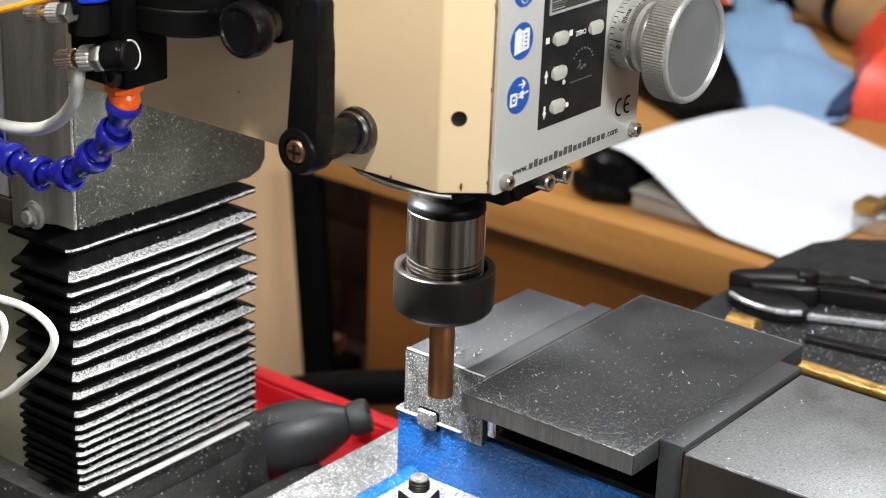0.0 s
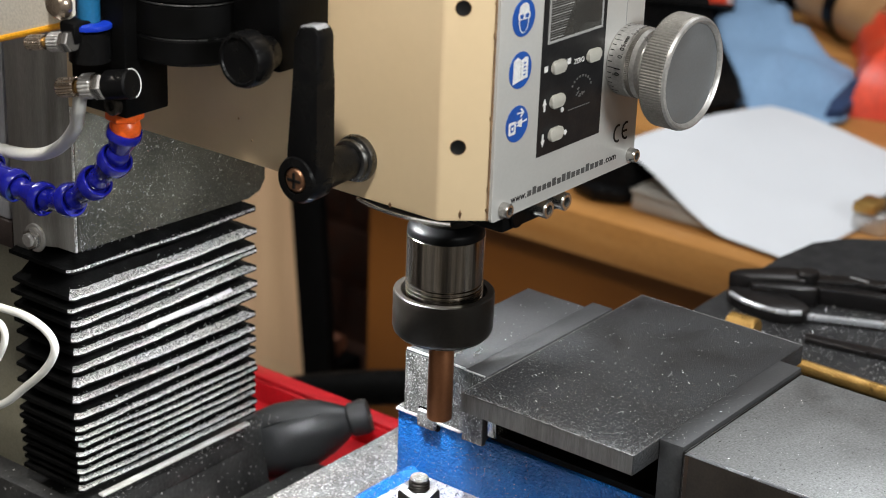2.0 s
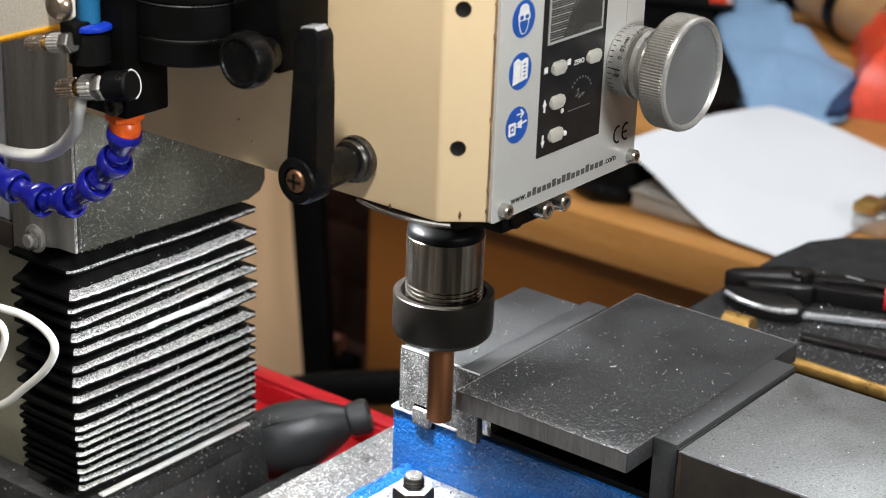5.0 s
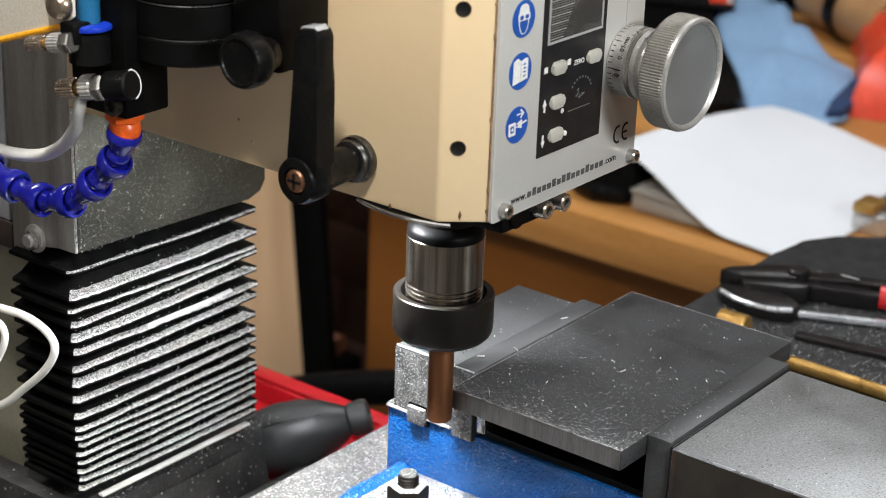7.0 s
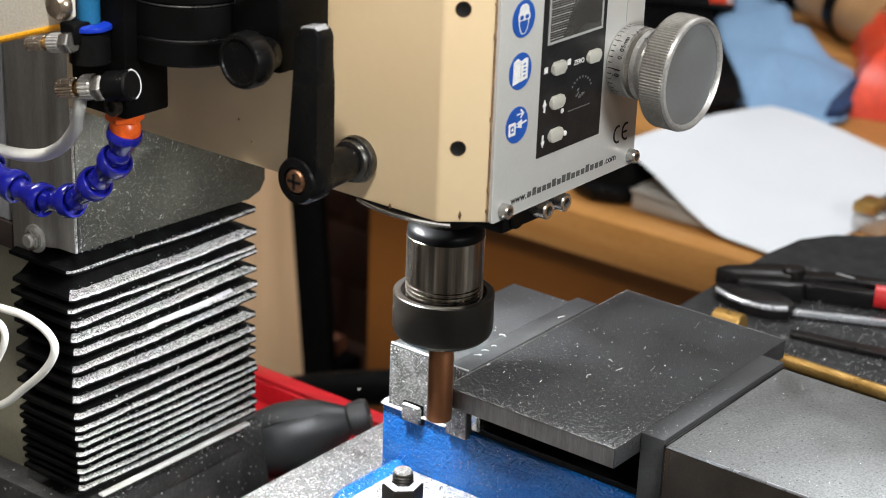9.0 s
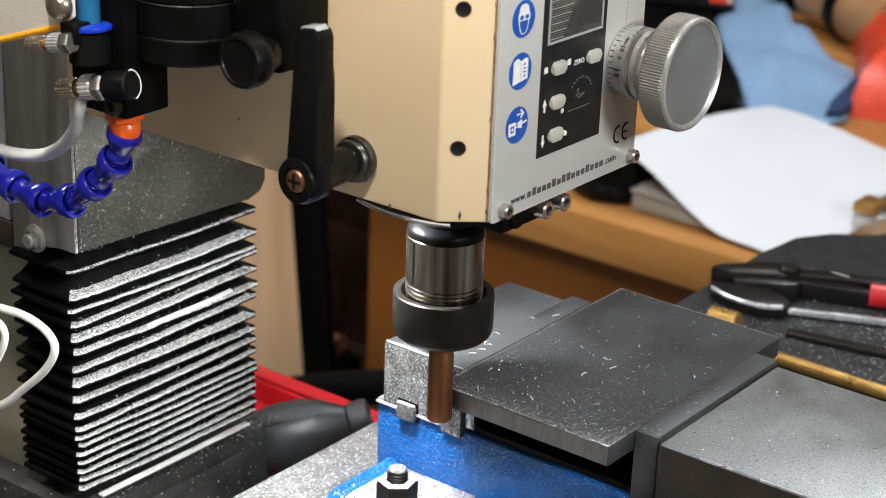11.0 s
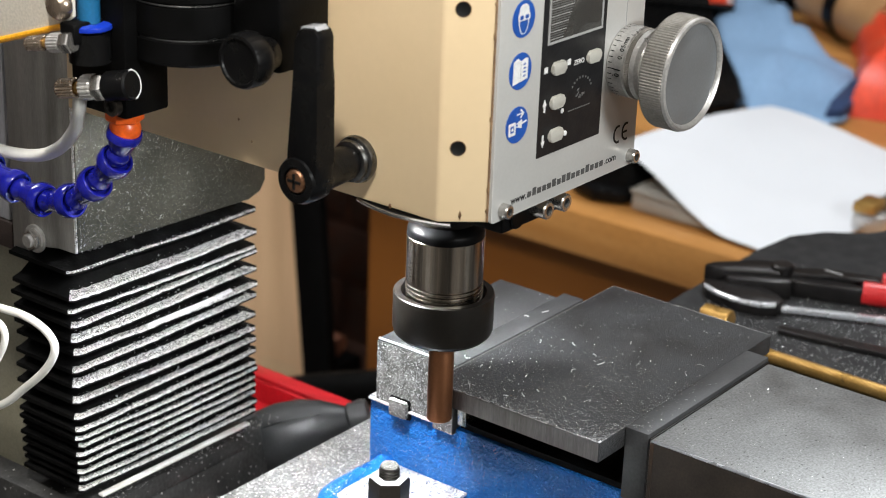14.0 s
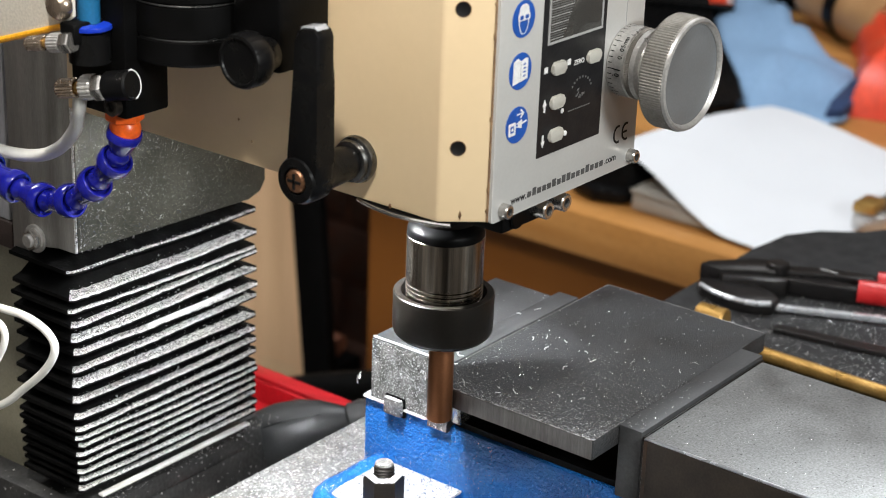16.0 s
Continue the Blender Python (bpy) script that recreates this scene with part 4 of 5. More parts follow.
KB = Matrix.Translation((-0.0965, 0.0128, 0.1772)) @ OUT_X
part("clamp_knob", lathe([(0.006, -0.004), (0.0075, 0.002), (0.0098, 0.004), (0.0103, 0.006), (0.0103, 0.0105), (0.0096, 0.0122), (0.0084, 0.0124), (0.0080, 0.0116), (0, 0.0114)], KB, 120, wave=lambda i: 0.985 if i % 10 == 0 else 1.0), BLACK_PLASTIC, cyl)

# coolant block, valves, hoses: carried by the head
blk = part("coolant_block", box(-0.118, -0.096, 0.0610, 0.0905, 0.1468, 0.26, 0.0012), BLACK_METAL, head, "black coolant mixing block")
part("block_arm", box(-0.0965, -0.0645, 0.070, 0.088, 0.195, 0.24, 0.001), BLACK_METAL, blk)
port = part("side_port", lathe(turned(0.0056, 0, 0.0115, 0.0008), along((-0.1205, 0.0680, 0.1592), (-0.1165, 0.0477, 0.1636)), 36), BLACK_PLASTIC, blk)
a_ = (Vector((-0.1165, 0.0477, 0.1636)) - Vector((-0.1205, 0.0680, 0.1592))).normalized()
v_ = (Vector((0, 0, 1)) - a_ * a_.z).normalized()
w_ = v_.cross(a_) if v_.cross(a_).x > 0 else a_.cross(v_)
c_ = Vector((-0.1205, 0.0680, 0.1592)) + a_ * 0.0111
# half ring only, turned to fit the camera's view
part("port_arc", tube([c_ + 0.0055 * (w_ * math.cos(radians(t)) + v_ * math.sin(radians(t))) for t in range(-80, 91, 17)], 0.00028, 8, 3), WHITE_PRINT, port, "thin white half ring shaped to fit the camera's view")
part("push_fit", lathe([(0, 0.168), (0.0078, 0.168), (0.0078, 0.1795), (0, 0.1795)], pose(-0.1225, 0.0745, 0), 32), BLACK_PLASTIC, blk)
part("fit_collar", lathe([(0.0070, 0.1800), (0.0086, 0.1806), (0.0088, 0.1813), (0.0086, 0.1822), (0.0074, 0.1828), (0.0045, 0.1828)], pose(-0.1225, 0.0745, 0), 32), BLUE_TUBE, blk, "blue release collar")
part("air_tube", lathe(turned(0.0042, 0.1800, 0.26), pose(-0.1225, 0.0745, 0), 24), surf("teal_tube", (0.01, 0.10, 0.22), (0.01, 0.085, 0.19), 0.3, bump=0.02), blk)


NICKEL = surf("nickel_brass", (0.50, 0.42, 0.34), (0.40, 0.32, 0.25), 0.26, 0.9, scale=150)


def needle_valve(p, q, r):
    m = along(p, q)
    v = part("needle_valve", lathe([(0, 0), (r * 0.88, 0), (r * 0.97, 0.0008), (r * 0.97, 0.0040), (r * 0.86, 0.0048), (0, 0.0048)], m, 6), CHROME, blk, "hexagonal steel needle valve")
    part("valve_neck", lathe([(r * 0.42, 0.004), (r * 0.42, 0.015)], m, 20), BRASS, v)
    part("lock_ring", lathe([(0, 0.0050), (r * 0.80, 0.0050), (r * 0.86, 0.0056), (r * 0.86, 0.0100), (r * 0.78, 0.0108), (0, 0.0108)], m, 54, wave=lambda i: 0.90 if i % 3 == 0 else 1), ALU, v, sharp=12)
    part("valve_knob", lathe([(0, 0.0138), (r * 0.62, 0.0138), (r * 0.68, 0.0146), (r * 0.68, 0.0215), (r * 0.58, 0.0224), (0, 0.0224)], m, 54, wave=lambda i: 0.90 if i % 3 == 0 else 1), NICKEL, v, sharp=12)
    part("knob_end", lathe([(0, 0.0225), (r * 0.52, 0.0225), (r * 0.48, 0.0228), (0, 0.0228)], m, 24), COPPER, v)


needle_valve((-0.1205, 0.0682, 0.1592), (-0.1245, 0.0885, 0.1548), 0.0057)
needle_valve((-0.1330, 0.0716, 0.1776), (-0.1355, 0.0931, 0.1734), 0.0043)
socket_screw(blk, Matrix.Translation((-0.118, 0.0665, 0.1515)) @ OUT_X, 0.0038, 0.0030, "plug_screw", BLACK_OXIDE)
part("valve_arm", box(-0.133, -0.118, 0.071, 0.079, 0.176, 0.184, 0.001), BLACK_METAL, blk)
fit = part("orange_connector", lathe([(0, 0.1430), (0.0066, 0.1430), (0.0073, 0.1437), (0.0073, 0.1502), (0, 0.1502)], pose(-0.1100, 0.0705, 0, 0, 0, 20), 6), ORANGE, blk, "orange hose connector")
part("connector_ball", lathe([(0, 0.1345), (0.0040, 0.1352), (0.0056, 0.1372), (0.0062, 0.1396), (0.0058, 0.1418), (0.0050, 0.1434), (0, 0.1436)], pose(-0.1100, 0.0705, 0), 24), ORANGE, fit)

hose = part("segmented_hose", box(-0.1105, -0.1095, 0.0715, 0.0725, 0.132, 0.137), BLUE_HOSE, head, "blue segmented coolant hose")
CH = [(-0.1100, 0.1660, 0.1090), (-0.1100, 0.1500, 0.1040), (-0.1100, 0.1345, 0.1000), (-0.1100, 0.1180, 0.0985), (-0.1100, 0.1010, 0.1030), (-0.1100, 0.0870, 0.1145), (-0.1100, 0.0755, 0.1265), (-0.1100, 0.0705, 0.1390)]
for a, b in zip(CH, CH[1:]):
    L = (Vector(b) - Vector(a)).length
    part("hose_segment", lathe([(0, -0.002), (0.0036, -0.0015), (0.0046, 0.0008), (0.0047, 0.0022), (0.0040, 0.0040), (0.0044, L * 0.36), (0.0062, L * 0.74), (0.0069, L * 0.77), (0.0071, L * 0.95), (0.0066, L * 1.02), (0.0057, L * 1.02), (0.0052, L * 0.9), (0, L * 0.9)], along(a, b), 28), BLUE_HOSE, hose)
part("air_hose", tube([(-0.1205, 0.0815, 0.1565), (-0.1207, 0.0830, 0.151), (-0.1190, 0.0860, 0.1450), (-0.1140, 0.0945, 0.1345), (-0.1070, 0.112, 0.1215), (-0.102, 0.132, 0.1125), (-0.1, 0.157, 0.1085), (-0.1, 0.20, 0.109)], 0.0027, 14), WHITE_HOSE, head, "white plastic air hose")

# sloping cover plate with its yellow edge
cov = part("cover_plate", prism([(0.0745, 0.1858), (0.0790, 0.1828), (0.155, 0.1570), (0.155, 0.30), (0.0745, 0.30)], "x", -0.1300, -0.1285, 0.0004), surf("white_cover", (0.70, 0.66, 0.58), (0.64, 0.60, 0.53), 0.45, scale=20, bump=0.03), head, "off-white cover plate with yellow edge")
part("edge_trim", tube([(-0.1293, 0.0790, 0.1822), (-0.1293, 0.0810, 0.1812), (-0.1293, 0.119, 0.1683), (-0.1293, 0.156, 0.1560)], 0.0014, 10, 4), YELLOW, cov)
part("cover_arm", box(-0.1285, -0.055, 0.150, 0.1545, 0.20, 0.23), BLACK_METAL, cov)
part("cover_nut", lathe([(0, 0), (0.0056, 0), (0.0058, 0.0010), (0.0054, 0.0030), (0.0040, 0.0046), (0, 0.0052)], Matrix.Translation((-0.13, 0.0800, 0.1895)) @ OUT_X, 28), NICKEL, cov, "domed bronze-coloured nut")

# carriage and the bellows bracket
car = part("carriage", box(-0.0570, 0.0570, 0.1625, 0.199, 0.052, 0.36, 0.002), CARRIAGE, head, "milled grey iron carriage on the column")
part("carriage_side", box(-0.0590, -0.0530, 0.2035, 0.32, 0.0535, 0.36, 0.001), CARRIAGE, car)
part("carriage_gib", box(-0.0570, -0.0530, 0.199, 0.2035, 0.0535, 0.36), BLACK_METAL, car)
part("carriage_foot", box(-0.060, -0.0535, 0.2015, 0.32, 0.040, 0.0532, 0.001), surf("dark_brown_steel", (0.07, 0.05, 0.045), (0.05, 0.035, 0.03), 0.5, 0.4), car)
brk = part("bellows_bracket", prism([(-0.0580, 0.0497), (0.0510, 0.0456), (0.0590, 0.0480), (0.0625, 0.0530), (0.0625, 0.118), (-0.0580, 0.118)], "y", 0.1590, 0.1610, 0.0004), GALV, head, "folded sheet steel bracket dusted with swarf")
part("bracket_flange", prism([(0.1590, 0.0497), (0.1700, 0.0500), (0.1800, 0.0480), (0.1985, 0.0392), (0.2005, 0.0400), (0.2010, 0.30), (0.1590, 0.30)], "x", -0.0600, -0.0582, 0.0004), FLANGE, brk)
part("bright_edge_strip", tube([(-0.0594, 0.1588, 0.0500), (-0.0596, 0.1587, 0.065), (-0.0594, 0.1588, 0.08), (-0.0595, 0.1588, 0.117)], 0.0007, 8, 4), CHIP, brk)
BB = Matrix.Translation((-0.0600, 0.1846, 0.0505)) @ OUT_X
part("washer", lathe(turned(0.0066, 0, 0.0012, 0.0002), BB, 28), ALU, brk)
bb = part("flange_bolt", lathe([(0, 0.0012), (0.0052, 0.0012), (0.0052, 0.0035), (0.0047, 0.0042), (0.003, 0.0042)], BB, 6), CHROME, brk)
part("stud_end", lathe(turned(0.0032, 0.003, 0.0058, 0.0005), BB, 20), ALU, bb)
bm = bmesh.new()
for _ in range(4200):
    u = rng.random()
    x = -0.057 + 0.115 * (u * u if rng.random() < 0.6 else u)
    c = Vector((x, 0.1587, 0.049 + 0.066 * rng.random() - (x + 0.057) * 0.035))
    a, l = rng.uniform(0, 3.14), rng.uniform(0.0001, 0.00042) * (2.6 if rng.random() < 0.08 else 1)
    d = Vector((math.cos(a), -0.2, math.sin(a))) * l
    e = Vector((-math.sin(a), 0, math.cos(a))) * l * rng.uniform(0.2, 0.6)
    bm.faces.new([bm.verts.new(c + g) for g in (-d, e, d)])
part("swarf_crust", bm, CHIP, brk, "bright flakes clinging to the sheet")
part("bracket_screw", lathe(turned(0.0024, 0, 0.004), Matrix.Translation((-0.046, 0.164, 0.0465)), 16), DARK_STEEL, brk)

# spindle with collet chuck and cutter, which turns
spin = part("spindle", lathe([(0, 0.0925), (0.0100, 0.0925), (0.0102, 0.0912), (0.0132, 0.0906), (0.0154, 0.0886), (0.0160, 0.0876), (0.0161, 0.0858), (0.0161, 0.0850), (0, 0.0850)], None, 72), BLACK_METAL, head, "collet chuck with end mill")
part("chuck_body", lathe([(0.0158, 0.0852), (0.0162, 0.0848), (0.0162, 0.0660)] + [p for k in range(6) for p in ((0.0162, 0.0656 - 0.0018 * k), (0.0162, 0.0650 - 0.0018 * k), (0.0155, 0.0646 - 0.0018 * k), (0.0155, 0.0641 - 0.0018 * k))] + [(0.0150, 0.050), (0, 0.050)], None, 72), STREAKED_STEEL, spin, "steel collet chuck body, reflection streaks in its colour")
part("collet_nut", lathe([(0.0166, 0.0520), (0.0172, 0.0585), (0.0180, 0.0597), (0.0205, 0.0598), (0.02105, 0.0594), (0.0212, 0.0587), (0.0212, 0.0440), (0.0205, 0.0418), (0.0190, 0.0402), (0.0075, 0.0398), (0.0060, 0.0410), (0, 0.0410)], None, 72), BLACK_OXIDE, spin, "round black collet nut", sharp=18)
part("nut_lip", lathe([(0.0192, 0.0403), (0.0186, 0.0398), (0.0170, 0.0396)], None, 72), DARK_STEEL, spin)
part("end_mill", lathe([(0, 0), (0.0049, 0), (0.0054, 0.0005), (0.0054, 0.0312), (0.0050, 0.0320), (0.0050, 0.0415), (0, 0.0415)], None, 48), COPPER, spin, "copper-brown coated end mill")

# loose white tubes hanging from the head
tubes = []
for pts, r in (([(-0.1, 0.2045, 0.0315), (-0.1, 0.1626, 0.0358), (-0.1, 0.1443, 0.0365), (-0.1, 0.1321, 0.0331), (-0.1, 0.1282, 0.0265), (-0.1, 0.1350, 0.0151), (-0.1, 0.1505, 0.0007), (-0.1, 0.1664, -0.0122), (-0.1, 0.2045, -0.0330)], 0.0018),
               ([(-0.103, 0.1945, 0.0195), (-0.103, 0.1700, 0.0280), (-0.103, 0.1605, 0.0305), (-0.103, 0.1565, 0.0255), (-0.103, 0.1605, 0.0155), (-0.103, 0.1725, 0.0005), (-0.103, 0.2045, -0.0285)], 0.0016)):
    t = thing("white_air_tube", "white plastic air tube looping beside the column", "tube", group="white tubes")
    part("tube", tube(pts, r, 14), WHITE_HOSE, t)
    tubes.append(t)

# ---------------------------------------------------------------- machine table, vice and what lies on them
CARRIED = []


def on_table(name, label, category, group="", kind=""):
    ob = thing(name, label, category, group=group, kind=kind)
    CARRIED.append(ob)
    return ob


tbl = on_table("machine_table", "grey iron machine table strewn with bright swarf", "machine table")
part("slab", box(-0.36, 0.255, -0.062, 0.0840, -0.0745, -0.062, 0.0012), TABLE, tbl)
part("lower_slab", box(-0.35, 0.245, -0.055, 0.077, -0.0905, -0.0745, 0.001), BLACK_METAL, tbl)

vice = on_table("machine_vice", "blue enamelled machine vice with steel jaws", "vice")
body = part("vice_body", box(0.0255, 0.1255, -0.27, 0.0430, -0.0618, -0.0180, 0.0015), BLUE_PAINT, vice, "blue hammer-finish vice body")
# near-black slab stands in for the shaded interior below the plate
part("dark_bed", box(0.0275, 0.1235, -0.26, -0.0080, -0.0178, -0.0150), BLACK_METAL, body)
base = part("vice_base", prism([(-0.0250, -0.0135), (-0.0250, 0.024), (-0.0238, 0.0295), (-0.0200, 0.0340), (-0.0140, 0.0362), (0.0254, 0.0362), (0.0254, -0.0135)], "z", -0.0618, -0.0485, 0.001), BLUE_PAINT, vice)
part("base_rim", tube([(-0.0215, -0.0135, -0.0500), (-0.0215, 0.0, -0.0500), (-0.0213, 0.018, -0.0500), (-0.0190, 0.0285, -0.0500), (-0.0115, 0.0328, -0.0500), (0.005, 0.0330, -0.0500), (0.0254, 0.0330, -0.0500)], 0.0050, 14), BLUE_PAINT, base)
part("swarf_bed", box(-0.0185, 0.0253, -0.0145, 0.0297, -0.0486, -0.0474), CHIP_BED, base, "bed of fine bright swarf")
bm = bmesh.new()
rb = random.Random(77)
RIM = [(-0.0215, -0.0135), (-0.0215, 0.0), (-0.0213, 0.018), (-0.0190, 0.0285), (-0.0115, 0.0328), (0.005, 0.0330), (0.0254, 0.0330)]
for _ in range(420):
    k, u = rb.randrange(len(RIM) - 1), rb.random()
    a, side = rb.uniform(0.2, 2.9), rb.uniform(0, 6.283)
    p, q = Vector(RIM[k]), Vector(RIM[k + 1])
    n = Vector((-(q - p).y, (q - p).x)).normalized()
    c = p.lerp(q, u) + n * 0.0050 * math.cos(a)
    c = Vector((c.x, c.y, -0.0499 + 0.0050 * math.sin(a)))
    l = rb.uniform(0.0002, 0.0007)
    d, e = Vector((math.cos(side), math.sin(side), 0.2)) * l, Vector((-math.sin(side), math.cos(side), 0.3)) * l * 0.5
    bm.faces.new([bm.verts.new(c + g) for g in (-d, e, d)])
part("swarf_crust", bm, CHIP, base, "bright flakes on the blue rim")
fj = part("fixed_jaw", prism([(0.0388, -0.0165), (0.0388, 0.0119), (0.0379, 0.0129), (0.0050, 0.0129), (0.0050, -0.0165)], "x", 0.0252, 0.1180, 0.0005), JAW_TOP, vice, "steel fixed jaw")
part("jaw_end", prism([(0.0384, -0.0176), (0.0384, 0.0115), (0.0055, 0.0117), (0.0055, -0.0176)], "x", 0.0246, 0.0252), JAW_DUST, fj, "jaw end covered with fine swarf")
part("swarf_ledge", prism([(0.0425, -0.0178), (0.0425, -0.0172), (0.0398, -0.0166), (0.0398, -0.0178)], "x", 0.0256, 0.11), CHIP_BED, fj)
# white swarf on the ledge, plain white strips along the jaw's upper edges
part("white_line", box(0.0236, 0.0256, 0.0058, 0.0424, -0.0186, -0.0174, 0.0004), WHITE_SWARF_GLINT, fj)
part("white_line", box(0.0249, 0.0256, 0.0055, 0.0382, 0.0122, 0.01325, 0.0002), WHITE_SWARF_GLINT, fj)
part("jaw_plate", box(0.0232, 0.1240, -0.0067, 0.0047, -0.0205, 0.0133, 0.0005), JAW_TOP, fj, "ground steel jaw plate")
part("white_line", box(0.0230, 0.0238, -0.0064, 0.0046, 0.0128, 0.0136, 0.0002), WHITE_SWARF_GLINT, fj)
part("jaw_end", box(0.0229, 0.0232, -0.0063, 0.0043, -0.0202, 0.0131), JAW_DUST, fj)
part("key_gap", box(0.0238, 0.0262, 0.0183, 0.0297, -0.0222, -0.0126, 0.0004), BLACK_METAL, fj)
key = part("jaw_key", box(0.0215, 0.0262, 0.0190, 0.0290, -0.0215, -0.0135, 0.0012), JAW_DUST, fj, "square steel key in the jaw end")
part("key_dust", box(0.0216, 0.0237, 0.0196, 0.0284, -0.0136, -0.0131, 0.0002), WHITE_SWARF_GLINT, fj)
bm = bmesh.new()
rj = random.Random(31)
for _ in range(1000):
    c = Vector((0.0244, 0.0058 + 0.0322 * rj.random(), -0.0172 + 0.0284 * rj.random()))
    a, l = rj.uniform(0, 3.14), rj.uniform(0.00012, 0.0006) * (1.8 if rj.random() < 0.1 else 1)
    d, e = Vector((-0.3, math.cos(a), math.sin(a))) * l, Vector((-0.2, -math.sin(a), math.cos(a))) * l * rj.uniform(0.3, 0.8)
    bm.faces.new([bm.verts.new(c + g) for g in (-d, e, d)])
part("swarf_crust", bm, WHITE_SWARF_GLINT, fj, "bright flakes stuck to the jaw end")
bm = bmesh.new()
for _ in range(700):
    u = rj.random() ** 1.6
    c = Vector((0.0254, 0.0425 - 0.075 * u, -0.0185 - 0.042 * rj.random()))
    a, l = rj.uniform(0, 3.14), rj.uniform(0.0001, 0.00042) * (1.8 if rj.random() < 0.08 else 1)
    d, e = Vector((-0.3, math.cos(a), math.sin(a))) * l, Vector((-0.2, -math.sin(a), math.cos(a))) * l * rj.uniform(0.3, 0.8)
    bm.faces.new([bm.verts.new(c + g) for g in (-d, e, d)])
part("swarf_crust", bm, CHIP, body, "bright flakes stuck to the blue paint")
mj = part("movable_jaw", prism([(-0.1063, -0.0176), (-0.1063, 0.0108), (-0.1070, 0.0116), (-0.26, 0.0116), (-0.26, -0.0176)], "x", 0.0240, 0.1225, 0.0005), GROUND, vice, "ground steel movable jaw")
# darker sheet over the jaw's unlit side, its shade is in the colour
part("jaw_side_shade", box(0.0236, 0.0240, -0.2590, -0.1068, -0.0174, 0.0106), surf("shaded_jaw_side", (0.055, 0.043, 0.033), (0.034, 0.027, 0.022), 0.45, 0.3, scale=60, bump=0.15), mj, "jaw side, its shade put into a darker colour")
part("rust_stain", box(0.0234, 0.0237, -0.1086, -0.1070, -0.017, 0.0104), RUST, mj)
part("bright_edge", box(0.0238, 0.0246, -0.258, -0.1075, 0.0106, 0.0119, 0.0003), POLISHED, mj)
part("jaw_plate", box(0.0250, 0.1262, -0.1050, -0.0938, -0.0200, 0.0130, 0.0005), JAW_TOP, mj, "ground steel jaw plate")
# dark strip set into the gap to draw its thin dark line
part("joint_strip", box(0.0252, 0.1255, -0.1062, -0.1051, -0.018, 0.0112, 0.0003), BLACK_OXIDE, mj)
for y in (-0.0105,):
    p = on_table("parallel_bar", "thin steel parallel under the plate", "parallel bar", "parallels")
    part("bar", box(0.0242, 0.120, y - 0.0024, y + 0.0024, -0.0149, 0.0034, 0.0003), CHROME, p)

plate = on_table("steel_plate", "dark mill-scale steel plate clamped in the vice", "metal plate")
part("plate", prism([(0.0058, -0.0069), (0.0058, -0.0936), (0.1495, -0.0936), (0.1495, -0.0069)], "z", 0.0035, 0.0125, 0.0005), SCALE_STEEL, plate)
part("sawn_edge", box(0.0056, 0.0059, -0.0932, -0.0073, 0.0039, 0.0121), CUT_STEEL, plate, "bright sawn edge of the plate")
part("sawn_edge", box(0.1494, 0.14965, -0.0932, -0.0073, 0.0039, 0.0121), CUT_STEEL, plate)

# thin bright tubes paint bevel highlights along the plate's worn edges
part("bright_edge_strip", tube([(0.0062, -0.0072, 0.0123), (0.05, -0.0071, 0.01235), (0.10, -0.0072, 0.0123), (0.149, -0.0072, 0.0123), ], 0.00032, 6, 3), CUT_STEEL, plate, "bright edge strip, wear and painted bevel highlight")
part("bright_edge_strip", tube([(0.1492, -0.0075, 0.0123), (0.1493, -0.05, 0.0123), (0.1492, -0.093, 0.0123)], 0.00032, 6, 3), CUT_STEEL, plate)
part("bright_edge_strip", tube([(0.0061, -0.0075, 0.0123), (0.0060, -0.05, 0.0123), (0.0061, -0.093, 0.0123)], 0.00025, 6, 3), CUT_STEEL, plate)

nut = on_table("clamping_nut", "black hexagon nut on a threaded stud", "nut")
NB = pose(-0.0108, 0.0012, 0, 0, 0, 12)
part("nut", lathe([(0, -0.0474), (0.0090, -0.0470), (0.0090, -0.0315), (0.0082, -0.0303), (0.0052, -0.0303), (0.0046, -0.031), (0, -0.031)], NB, 6), BLACK_OXIDE, nut)
part("nut_dust", lathe([(0.0086, -0.0310), (0.0081, -0.03005), (0.0050, -0.0298)], NB, 6), CHIP_BED, nut, "bright swarf on the nut")
part("stud", lathe([(0.0042, -0.046)] + [p for k in range(5) for p in ((0.0046, -0.0318 + 0.0013 * k), (0.0040, -0.0312 + 0.0013 * k))] + [(0.0042, -0.0252), (0.0034, -0.0243), (0, -0.0243)], NB, 28), BLACK_OXIDE, nut)
part("stud_cap_dust", lathe([(0.0041, -0.02478), (0.0036, -0.0239), (0.0018, -0.0234), (0, -0.0233)], NB, 24), JAW_DUST, nut, "swarf heaped on the stud")
part("stud_dust", lathe([(0.0036, -0.02425), (0.0020, -0.0239), (0, -0.0238)], NB, 24), WHITE_SWARF_GLINT, nut)

mat = on_table("rubber_mat", "black rubber tool mat sprinkled with swarf", "mat")
part("sheet", prism([(0.19, -0.18), (0.19, 0.0440), (0.30, 0.0450), (0.405, 0.0470), (0.440, 0.0440), (0.462, 0.0310), (0.478, 0.0080), (0.492, 0.002), (0.55, -0.05), (0.60, -0.18)], "z", -0.0618, -0.0580, 0.0008), MATT_BLACK, mat)

